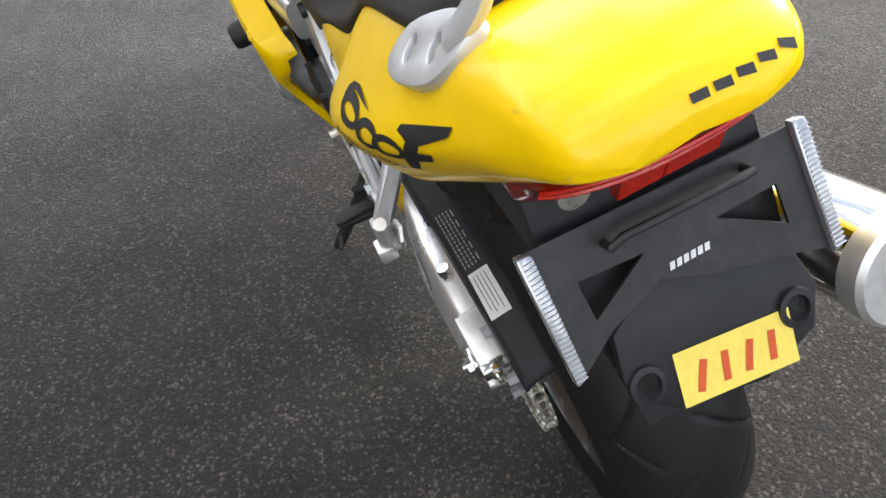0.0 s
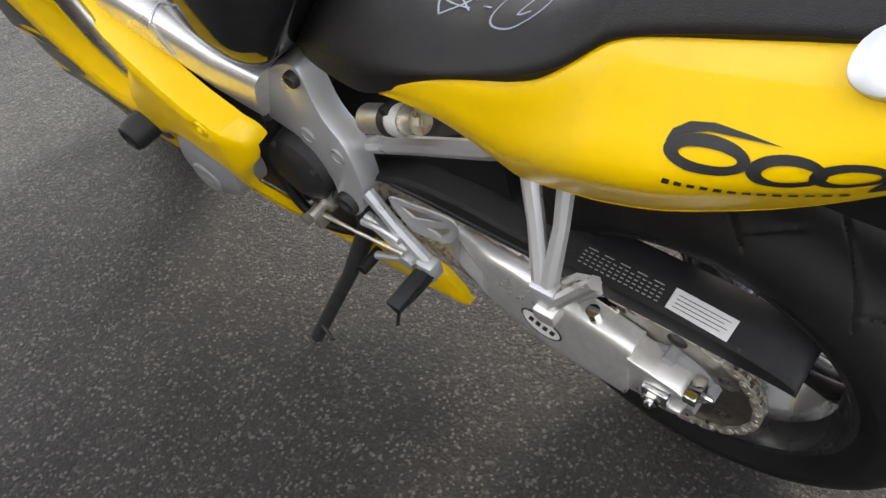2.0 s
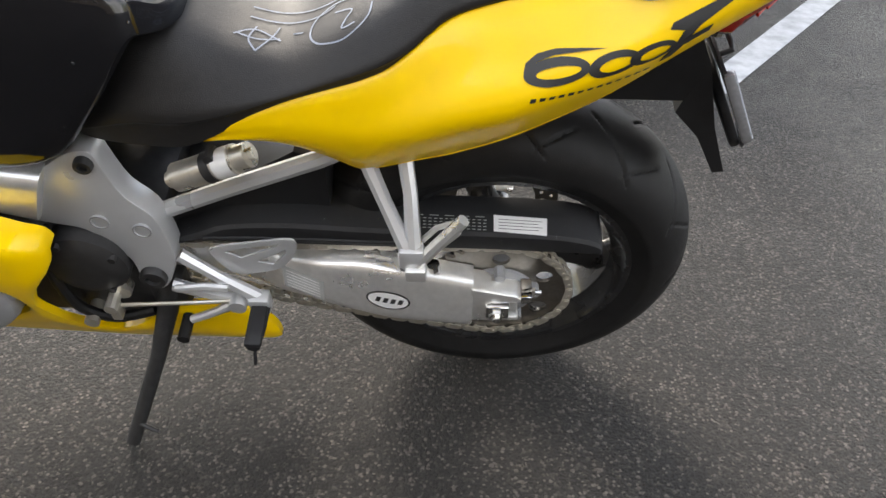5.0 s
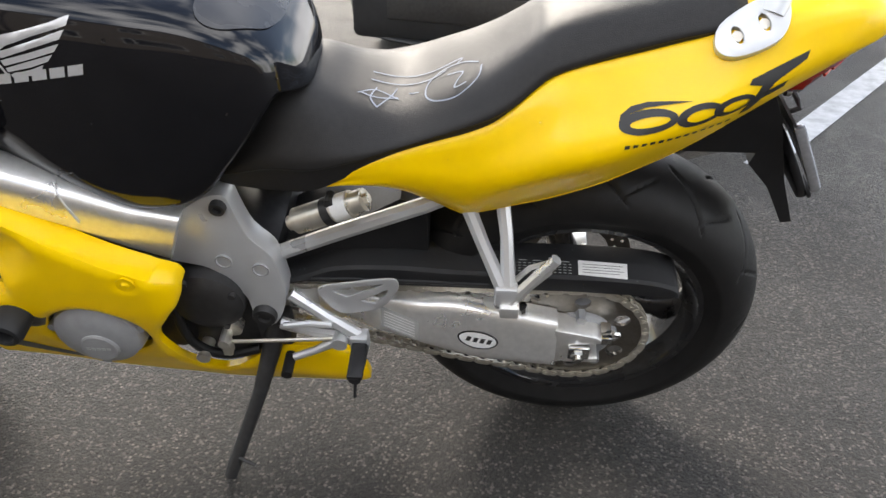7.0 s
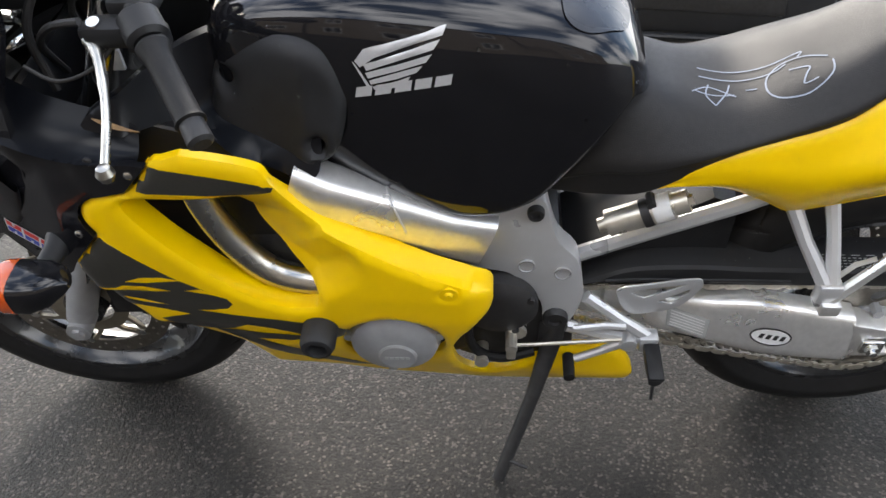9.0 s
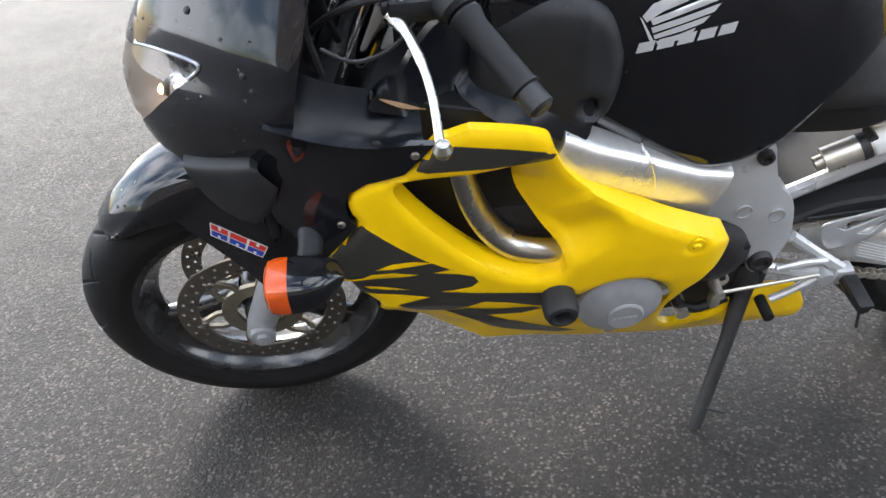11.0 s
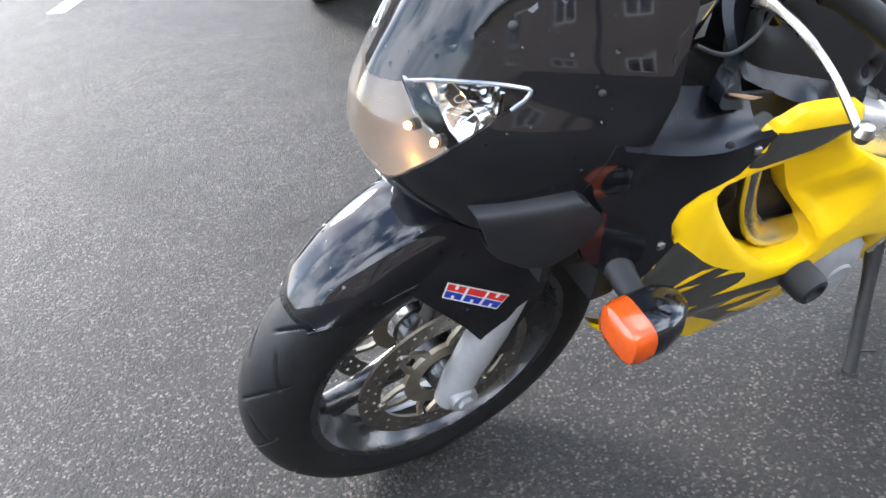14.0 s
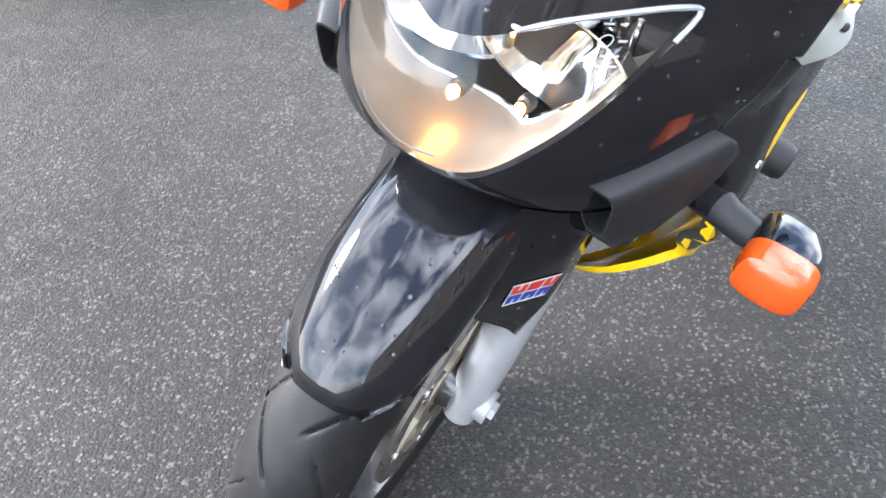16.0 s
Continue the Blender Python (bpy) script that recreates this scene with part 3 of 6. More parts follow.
rear_wheel = wheel("rear_wheel", REAR, 0.318, 0.090, 0.072, 0.070, (105, 225, 345), 13, 0.036, "black three-spoke rear wheel")
front_wheel = turned(wheel("front_wheel", FRONT, 0.307, 0.060, 0.062, 0.046, (78, 198, 318), 14, 0.030, "black three-spoke front wheel"))


def carrier_mesh(centre, y, r0, r1, n):
    ring, bits = plate(oval(centre.x, centre.z, r0 + 0.016, r0 + 0.016, 40), y - 0.004, y + 0.004, [oval(centre.x, centre.z, r0 - 0.01, r0 - 0.01, 40)]), []
    for k in range(n):
        a, w = 2 * math.pi * k / n + 0.2, 0.13
        for turn in (-w, w):
            p = [(r0, a + turn * 2.4 - 0.10), (r0, a + turn * 2.4 + 0.10), (0.5 * (r0 + r1), a + turn * 1.7 + 0.055), (r1, a + turn * 0.45 + 0.045), (r1, a + turn * 0.45 - 0.045), (0.5 * (r0 + r1), a + turn * 1.7 - 0.055)]
            bits.append(plate([(centre.x + r * math.cos(q), centre.z + r * math.sin(q)) for r, q in p], y - 0.0035, y + 0.0035))
    return ring, bits


for side in (-1, 1):
    y = side * 0.056
    disc = part("brake_disc", disc_mesh(FRONT, y, 0.112, 0.148, 0.005, 30, 0.0032), DISC, front_wheel, "drilled floating brake disc")
    ring, arms = carrier_mesh(FRONT, y, 0.056, 0.112, 6)
    part("disc_carrier", ring, GOLD, front_wheel, "bronze disc carrier ring")
    for arm in arms:
        part("carrier_arm", arm, GOLD, front_wheel)
    for k in range(6):
        a = 2 * math.pi * k / 6 + 0.2
        part("rivet", lathe([(0.0, -0.005), (0.008, -0.005), (0.008, 0.005), (0.0, 0.005)], FRONT + Vector((0.112 * math.cos(a), y, 0.112 * math.sin(a))), steps=14), CHROME, front_wheel)
part("brake_disc", disc_mesh(REAR, 0.085, 0.07, 0.11, 0.005, 26, 0.0035), DISC, rear_wheel, "drilled rear brake disc")

# --- sprocket and chain
CHAIN_Y = -0.110


def sprocket_mesh(centre, y, r, teeth, holes):
    outline = []
    for k in range(teeth):
        a = 2 * math.pi * k / teeth
        for d, q in ((-0.32, r - 0.006), (-0.12, r + 0.004), (0.12, r + 0.004), (0.32, r - 0.006)):
            outline.append((centre.x + q * math.cos(a + d * 2 * math.pi / teeth), centre.z + q * math.sin(a + d * 2 * math.pi / teeth)))
    return plate(outline, y - 0.003, y + 0.003, holes)


part("rear_sprocket", sprocket_mesh(REAR, CHAIN_Y, 0.116, 43, [oval(REAR.x + 0.083 * math.cos(a), REAR.z + 0.083 * math.sin(a), 0.014, 0.014, 14) for a in np.arange(6) * math.pi / 3 + 0.5]), DISC, rear_wheel, "worn steel rear sprocket")
part("sprocket_carrier", joined(lathe([(0.02, -0.125), (0.052, -0.125), (0.060, -0.118), (0.064, -0.08), (0.02, -0.08)], REAR, steps=36),
     *[bar(REAR + Vector((0.06 * math.cos(a), -0.112, 0.06 * math.sin(a))), REAR + Vector((0.06 * math.cos(a), -0.134, 0.06 * math.sin(a))), 0.009, 6) for a in np.arange(5) * 2 * math.pi / 5 + 0.3]), GREY, rear_wheel, "cast carrier with steel nuts")

FS = Vector((0.185, 0, 0.385))


def chain_path():
    r1, r2 = 0.116, 0.04
    d = Vector((FS.x - REAR.x, 0, FS.z - REAR.z))
    base, dist = math.atan2(d.z, d.x), d.length
    off = math.acos((r1 - r2) / dist)
    a_up, a_dn = base - off, base + off
    pts = []
    span = (a_up - a_dn) % (2 * math.pi)
    for k in range(49):
        a = a_dn + span * k / 48
        pts.append(Vector((REAR.x + r1 * math.cos(a), CHAIN_Y, REAR.z + r1 * math.sin(a))))
    for k in range(25):
        a = a_up + ((a_dn - a_up) % (2 * math.pi)) * k / 24
        pts.append(Vector((FS.x + r2 * math.cos(a), CHAIN_Y, FS.z + r2 * math.sin(a))))
    return pts


def chain():
    pts = chain_path()
    # lower run sags a little
    length = [0.0]
    loop = pts + [pts[0]]
    for p, q in zip(loop, loop[1:]):
        length.append(length[-1] + (q - p).length)
    n = int(length[-1] / 0.0158) // 2 * 2
    root = part("chain", lathe([(0.02, -0.006), (0.036, -0.006), (0.036, 0.006), (0.02, 0.006)], FS + Vector((0, CHAIN_Y, 0)), steps=30), STEEL, bike, "oily steel drive chain on its small front sprocket")

    def at(s):
        s %= length[-1]
        i = max(k for k in range(len(length)) if length[k] <= s + 1e-9)
        i = min(i, len(loop) - 2)
        f = (s - length[i]) / max(length[i + 1] - length[i], 1e-9)
        p = loop[i].lerp(loop[i + 1], f)
        span = REAR.x - FS.x
        if p.z < 0.33 and FS.x < p.x < REAR.x:
            p.z -= 0.012 * math.sin(math.pi * (p.x - FS.x) / span)
        return p

    def link(wide):
        bm = bmesh.new()
        bits = []
        for y in (-wide, wide):
            o = [(-0.0079 + 0.0062 * math.cos(q), 0.0062 * math.sin(q)) for q in np.linspace(math.pi / 2, 1.5 * math.pi, 6)]
            o += [(0.0079 + 0.0062 * math.cos(q), 0.0062 * math.sin(q)) for q in np.linspace(-math.pi / 2, math.pi / 2, 6)]
            bits.append(plate(o, y - 0.0012, y + 0.0012))
        if wide > 0.007:
            for x in (-0.0079, 0.0079):
                bits.append(bar((x, -0.0105, 0), (x, 0.0105, 0), 0.003, 6))
        bm = joined(*bits)
        me = bpy.data.meshes.new("link")
        bm.to_mesh(me)
        bm.free()
        me.materials.append(STEEL)
        return me

    inner, outer = link(0.0052), link(0.0082)
    step = length[-1] / n
    for k in range(n):
        p, q = at(k * step), at((k + 1) * step)
        ob = new("link", outer if k % 2 else inner)
        ob.parent = root
        way = q - p
        ob.matrix_basis = Matrix.Translation((p + q) / 2) @ Matrix.Rotation(-math.atan2(way.z, way.x), 4, "Y")


chain()

# --- swingarm
def swingarm(side):
    top = curve_through([(0.215, 0.420), (0.30, 0.405), (0.36, 0.396), (0.40, 0.404), (0.451, 0.414), (0.52, 0.420), (0.59, 0.409), (0.676, 0.389)], 3, False)
    low = curve_through([(0.215, 0.352), (0.30, 0.342), (0.36, 0.334), (0.40, 0.334), (0.451, 0.330), (0.52, 0.314), (0.59, 0.305), (0.676, 0.297)], 3, False)
    out = []
    for t, b in zip(top, low):
        x, h, m = t[0], (t[1] - b[1]) / 2, (t[1] + b[1]) / 2
        yc, w = lerp(x, [0.2, 0.33, 0.38, 0.45, 0.55, 0.67], [0.075, 0.088, 0.108, 0.128, 0.140, 0.140]), 0.023
        ring = []
        for k in range(20):
            q = 2 * math.pi * k / 20
            u, v = math.copysign(abs(math.cos(q)) ** 0.35, math.cos(q)), math.copysign(abs(math.sin(q)) ** 0.45, math.sin(q))
            ring.append(Vector((x, side * (yc + w * u - 0.010 * v), m + h * v)))
        out.append(ring)
    bm = rings(out)
    end = plate([(0.672, 0.382), (0.742, 0.366), (0.752, 0.358), (0.752, 0.350), (0.725, 0.346), (0.700, 0.344), (0.700, 0.312), (0.725, 0.308), (0.750, 0.310), (0.750, 0.298), (0.672, 0.296)], side * 0.114, side * 0.158, bevel=0.004)
    return joined(bm, end)


swing_left = part("swingarm", swingarm(-1), BARE, bike, "brushed bare aluminium swingarm")
part("swingarm_beam", mirror(joined(swingarm(-1))), BARE, bike, "brushed bare aluminium swingarm beam")
part("swingarm_cross", box(0.27, 0.36, -0.12, 0.12, 0.36, 0.43, 0.012), BARE, bike)
part("axle_nut", joined(bar((0.714, -0.140, 0.328), (0.714, -0.172, 0.328), 0.012, 6), box(0.697, 0.734, -0.164, -0.151, 0.313, 0.343, 0.003), bar((0.714, -0.166, 0.328), (0.714, -0.178, 0.328), 0.006, 10)), CHROME, bike)
part("chain_adjuster", joined(box(0.750, 0.768, -0.158, -0.121, 0.349, 0.366, 0.002), bar((0.73, -0.141, 0.356), (0.783, -0.141, 0.356), 0.004, 8), bar((0.765, -0.141, 0.356), (0.773, -0.141, 0.356), 0.008, 6)), CHROME, bike)
part("swingarm_bolt", bar((0.617, -0.136, 0.398), (0.614, -0.138, 0.420), 0.010, 8), CHROME, bike)

# --- chain guard
GUARD_X = [0.222, 0.26, 0.313, 0.407, 0.50, 0.60, 0.70, 0.78, 0.83, 0.858, 0.866]
GUARD_T = [0.445, 0.462, 0.484, 0.490, 0.485, 0.483, 0.482, 0.479, 0.472, 0.462, 0.452]
GUARD_B = [0.434, 0.446, 0.446, 0.445, 0.444, 0.444, 0.444, 0.441, 0.440, 0.438, 0.436]


def guard_mesh():
    out = []
    for x, t, b in smooth_table(GUARD_X, GUARD_T, GUARD_B):
        y0, y1 = -0.125, -0.086
        ring = [(y0, b), (y0 - 0.001, b + 0.003), (y0 + 0.001, t - 0.010), (y0 + 0.006, t - 0.005), (y1 - 0.004, t - 0.001), (y1, t), (-0.052, t - 0.003), (-0.052, t - 0.006), (y1 + 0.003, t - 0.004), (y0 + 0.008, t - 0.009), (y0 + 0.004, b)]
        out.append([Vector((x, y, z)) for y, z in ring])
    return rings(out)


def smooth_table(xs, *cols):
    """Smooth columns along x, sampled evenly in the table's own steps."""
    out = [curve_through([(x, v, 0) for x, v in zip(xs, c)], 5, False) for c in cols]
    return [(out[0][i][0], *[o[i][1] for o in out]) for i in range(len(out[0]))]


chain_guard = part("chain_guard", guard_mesh(), MATTE, bike, "matte black plastic chain guard", 30)
part("guard_rib", tube([(0.27, -0.125, 0.452), (0.34, -0.125, 0.456), (0.46, -0.125, 0.455), (0.56, -0.125, 0.453)], 0.004, 8), MATTE, bike)
part("hugger", joined(sheet([(0.20, 0.44), (0.30, 0.50), (0.36, 0.56), (0.42, 0.60), (0.46, 0.58), (0.46, 0.48), (0.34, 0.44)], lambda x, z: 0.085, cell=0.03, lip=0.17)), MATTE, bike, "matte black inner mudguard")

# --- engine and inner parts
part("engine", box(-0.30, 0.06, -0.165, 0.165, 0.29, 0.60, 0.03), DARK, bike, "dark engine casing inside the fairing")
part("gearbox", box(0.02, 0.21, -0.145, 0.145, 0.25, 0.47, 0.03), DARK, bike, "dark gearbox casing")
part("cylinder_block", box(-0.28, 0.10, -0.130, 0.130, 0.55, 0.745, 0.03), DARK, bike)
part("sprocket_cover", joined(lathe([(0, -0.05), (0.030, -0.05), (0.05, -0.046), (0.062, -0.036), (0.064, 0.0)], (0.10, -0.13, 0.43), steps=36), *[bar((0.10 + 0.056 * math.cos(a), -0.165, 0.43 + 0.056 * math.sin(a)), (0.10 + 0.056 * math.cos(a), -0.176, 0.43 + 0.056 * math.sin(a)), 0.006, 8) for a in (0.5, 2.0, 3.6, 5.2)]), DARK, bike, "dark sprocket cover")
part("casing_bolt", bar((0.07, -0.13, 0.30), (0.07, -0.185, 0.30), 0.012), STEEL, bike)
part("casing_bolt", bar((0.13, -0.13, 0.36), (0.13, -0.165, 0.36), 0.016), STEEL, bike)
part("engine_hose", tube(curve_through([(0.06, -0.15, 0.50), (0.045, -0.168, 0.42), (0.055, -0.17, 0.33), (0.10, -0.165, 0.29), (0.16, -0.15, 0.29)], 5, False), 0.009, 10), RUBBER, bike, "black rubber hose")
radiator = part("radiator", box(-0.50, -0.46, -0.17, 0.17, 0.50, 0.74, 0.006), DARK, bike)
for z in np.arange(0.51, 0.735, 0.024):
    part("fin", box(-0.459, -0.452, -0.168, 0.168, z, z + 0.004, 0), DARK, radiator)
part("engine_cover", joined(lathe([(0.0, -0.040), (0.030, -0.040), (0.052, -0.036), (0.068, -0.026), (0.074, -0.010), (0.076, 0.03)], (-0.067, -0.200, 0.410), steps=48),
     *[bar((-0.067 + 0.073 * math.cos(a), -0.205, 0.410 + 0.073 * math.sin(a)), (-0.067 + 0.073 * math.cos(a), -0.222, 0.410 + 0.073 * math.sin(a)), 0.008, 10) for a in (0.2, 1.7, 3.0, 4.6)]), GREY, bike, "grey domed generator cover")
part("cover_boss", lathe([(0.0, -0.0035), (0.028, -0.0035), (0.031, -0.001), (0.031, 0.006)], (-0.061, -0.2405, 0.398), steps=32), GREY, bike)
for f in bars(-0.083, 0.395, -0.041, 0.395, 5, 0.006, 0.7):
    part("boss_mark", plate(f, -0.2445, -0.2440), LABELGREY, bike)
part("crash_slider", joined(lathe([(0.0, -0.016), (0.013, -0.016), (0.0145, -0.029), (0.017, -0.031), (0.023, -0.029), (0.027, -0.020), (0.028, 0.03), (0.020, 0.04)], (-0.175, -0.250, 0.468), steps=28)), MATTE, bike, "black round crash slider")
part("crash_slider", mirror(lathe([(0.0, -0.03), (0.012, -0.03), (0.022, -0.018), (0.028, 0.03)], (-0.175, -0.250, 0.468), steps=20)), MATTE, bike, "black round crash slider")

# --- frame
def spar(side):
    ctr = [(-0.185, 0.722, 0.196, 0.033), (-0.140, 0.697, 0.200, 0.036), (-0.053, 0.650, 0.188, 0.037), (0.02, 0.602, 0.176, 0.043), (0.08, 0.566, 0.160, 0.052)]
    out = []
    for x, z, y, h in ctr:
        ring = []
        for k in range(24):
            q = 2 * math.pi * k / 24
            u, v = math.copysign(abs(math.cos(q)) ** 0.5, math.cos(q)), math.copysign(abs(math.sin(q)) ** 0.5, math.sin(q))
            ring.append(Vector((x + 0.35 * h * v, side * (y - 0.028 + 0.032 * u), z + 0.9 * h * v)))
        out.append(ring)
    return rings(out)


FRAME_PLATE = [(0.03, 0.520), (0.03, 0.585), (0.084, 0.602), (0.124, 0.628), (0.150, 0.637), (0.166, 0.632), (0.175, 0.599), (0.189, 0.558), (0.219, 0.522), (0.231, 0.471), (0.231, 0.434), (0.213, 0.385), (0.192, 0.370), (0.172, 0.382), (0.167, 0.430), (0.142, 0.466), (0.115, 0.494), (0.07, 0.505)]
for side in (-1, 1):
    b = spar(-1)
    p = plate([q[:2] for q in curve_through(FRAME_PLATE, 3)], -0.118, -0.158, bevel=0.008)
    for v in p.verts:
        v.co.y += 0.026 * (v.co.z - 0.40) / 0.22
    w = tube([(-0.058, -0.150, 0.694), (-0.055, -0.170, 0.692), (-0.048, -0.190, 0.684), (-0.040, -0.193, 0.660), (-0.034, -0.190, 0.630)], 0.0022, 8)
    if side > 0:
        b, p = mirror(b), mirror(p)
    frame_part = part("frame_spar", b, BARE, bike, "brushed aluminium frame spar")
    frame_plate = part("frame_plate", p, ALU, bike, "silver painted frame pivot plate")
    if side < 0:
        part("weld", w, BARE, bike)
    else:
        w.free()
for x, z, r in ((0.152, 0.617, 0.013), (0.191, 0.398, 0.021)):
    part("frame_bolt", lathe([(0, -0.004), (r * 0.5, -0.004), (r * 0.55, -0.010), (r * 0.9, -0.010), (r, -0.006), (r, 0.004)], (x, -0.158 + 0.026 * (z - 0.40) / 0.22, z), steps=24), DARK, bike)
for x, z in ((0.141, 0.510), (0.198, 0.495)):
    part("frame_hole", lathe([(0, 0.002), (0.010, 0.0015), (0.012, -0.003), (0.0135, -0.003), (0.0135, 0.003)], (x, -0.1575 + 0.026 * (z - 0.40) / 0.22, z), steps=24), GREY, bike)

# --- tank
def section(x, zt, zb, half, side_at=0.55, top_flat=0.55, low=0.8, n=40):
    """A closed ring for a tank-like body, seen along x."""
    half_pts = curve_through([(0, zt), (half * top_flat, zt - 0.06 * (zt - zb)), (half * 0.92, zb + (zt - zb) * (side_at + 0.18)), (half, zb + (zt - zb) * side_at), (half * (0.45 + 0.55 * low), zb + (zt - zb) * 0.28), (half * low, zb)], 5, False)
    left = [Vector((x, -p[0], p[1])) for p in half_pts]
    return left + [Vector((p.x, -p.y, p.z)) for p in left[-1:0:-1]]


TANK_X = [-0.285, -0.26, -0.20, -0.10, 0.0, 0.08, 0.145, 0.19, 0.225, 0.250, 0.270, 0.286, 0.297, 0.303]
TANK_T = [0.900, 0.925, 0.950, 0.965, 0.962, 0.952, 0.938, 0.922, 0.904, 0.885, 0.864, 0.840, 0.815, 0.79]
TANK_B = [0.780, 0.765, 0.750, 0.700, 0.638, 0.630, 0.652, 0.703, 0.748, 0.783, 0.808, 0.800, 0.790, 0.780]
TANK_W = [0.078, 0.110, 0.132, 0.156, 0.168, 0.170, 0.163, 0.157, 0.149, 0.137, 0.121, 0.098, 0.068, 0.03]


def tank_ring(x, zt, zb, half):
    h = zt - zb
    pts = curve_through([(0, zt), (half * 0.60, zt - 0.05 * h), (half * 0.82, zt - 0.15 * h), (half * 0.915, zb + 0.64 * h), (half * 0.965, zb + 0.42 * h), (half, zb + 0.18 * h), (half * 0.995, zb + 0.10 * h), (half * 0.94, zb + 0.02 * h), (half * 0.80, zb)], 5, False)
    left = [Vector((x, -p[0], p[1])) for p in pts]
    return left + [Vector((p.x, -p.y, p.z)) for p in left[-1:0:-1]]


tank = part("fuel_tank", rings([tank_ring(x, t, b, w) for x, t, b, w in smooth_table(TANK_X, TANK_T, TANK_B, TANK_W)]), BLACK, bike, "glossy black fuel tank with white emblem", 40)

# --- seat
SEAT_X = [0.135, 0.18, 0.24, 0.30, 0.36, 0.43, 0.50, 0.55, 0.585, 0.61, 0.635, 0.70, 0.78, 0.84, 0.87]
SEAT_T = [0.66, 0.725, 0.785, 0.785, 0.765, 0.760, 0.792, 0.820, 0.845, 0.865, 0.882, 0.905, 0.925, 0.935, 0.925]
SEAT_B = [0.640, 0.645, 0.648, 0.655, 0.684, 0.722, 0.744, 0.757, 0.772, 0.793, 0.815, 0.842, 0.870, 0.885, 0.90]
SEAT_W = [0.100, 0.120, 0.132, 0.138, 0.134, 0.128, 0.123, 0.118, 0.110, 0.102, 0.097, 0.094, 0.091, 0.084, 0.055]
seat = part("seat", rings([section(x, t, b, w, 0.35, 0.55, 0.96) for x, t, b, w in smooth_table(SEAT_X, SEAT_T, SEAT_B, SEAT_W)]), VINYL, bike, "worn black vinyl seat with white marker writing", 50)

# --- tail
TAIL_X = [0.320, 0.36, 0.42, 0.47, 0.515, 0.535, 0.56, 0.60, 0.645, 0.713, 0.80, 0.87, 0.945, 0.982, 1.010, 1.034, 1.048, 1.056]
TAIL_ZT = [0.664, 0.694, 0.722, 0.739, 0.752, 0.760, 0.773, 0.806, 0.838, 0.861, 0.886, 0.903, 0.920, 0.925, 0.925, 0.917, 0.905, 0.893]
TAIL_YT = [0.121, 0.122, 0.121, 0.120, 0.118, 0.116, 0.112, 0.102, 0.095, 0.091, 0.088, 0.086, 0.085, 0.084, 0.084, 0.075, 0.062, 0.04]
TAIL_ZM = [0.660, 0.674, 0.688, 0.686, 0.682, 0.686, 0.698, 0.722, 0.750, 0.776, 0.812, 0.842, 0.870, 0.884, 0.891, 0.893, 0.891, 0.887]
TAIL_YM = [0.125, 0.130, 0.136, 0.140, 0.144, 0.147, 0.152, 0.163, 0.174, 0.176, 0.162, 0.143, 0.119, 0.110, 0.100, 0.088, 0.072, 0.045]
TAIL_ZB = [0.657, 0.660, 0.653, 0.631, 0.606, 0.610, 0.621, 0.641, 0.662, 0.696, 0.742, 0.784, 0.826, 0.850, 0.866, 0.877, 0.883, 0.885]
TAIL_YB = [0.119, 0.121, 0.121, 0.119, 0.118, 0.120, 0.124, 0.131, 0.137, 0.140, 0.130, 0.116, 0.098, 0.092, 0.085, 0.074, 0.060, 0.035]


def tail_ring(x, zt, yt, zm, ym, zb, yb):
    c = 0.014 * min(1, max(0, (x - 0.85) / 0.17))
    p = [(0, zt + 0.012), (yt * 0.6, zt + 0.008), (yt, zt), (0.5 * (yt + ym) + 0.004, 0.5 * (zt + zm)), (ym, zm), (0.45 * ym + 0.55 * yb + 0.006, 0.45 * zm + 0.55 * zb), (yb, zb), (yb - 0.012, zb + 0.1 * min(0.04, zt - zb)), (0, zb + 0.5 * min(0.06, zt - zb))]
    half_pts = curve_through(p, 4, False)
    left = [Vector((x, -q[0], q[1])) for q in half_pts]
    return [Vector((q.x, q.y + c, q.z)) for q in left + [Vector((q.x, -q.y, q.z)) for q in left[-2:0:-1]]]


tail = part("tail_fairing", rings([tail_ring(*r) for r in smooth_table(TAIL_X, TAIL_ZT, TAIL_YT, TAIL_ZM, TAIL_YM, TAIL_ZB, TAIL_YB)]), YELLOW, bike, "glossy yellow tail fairing", 45)


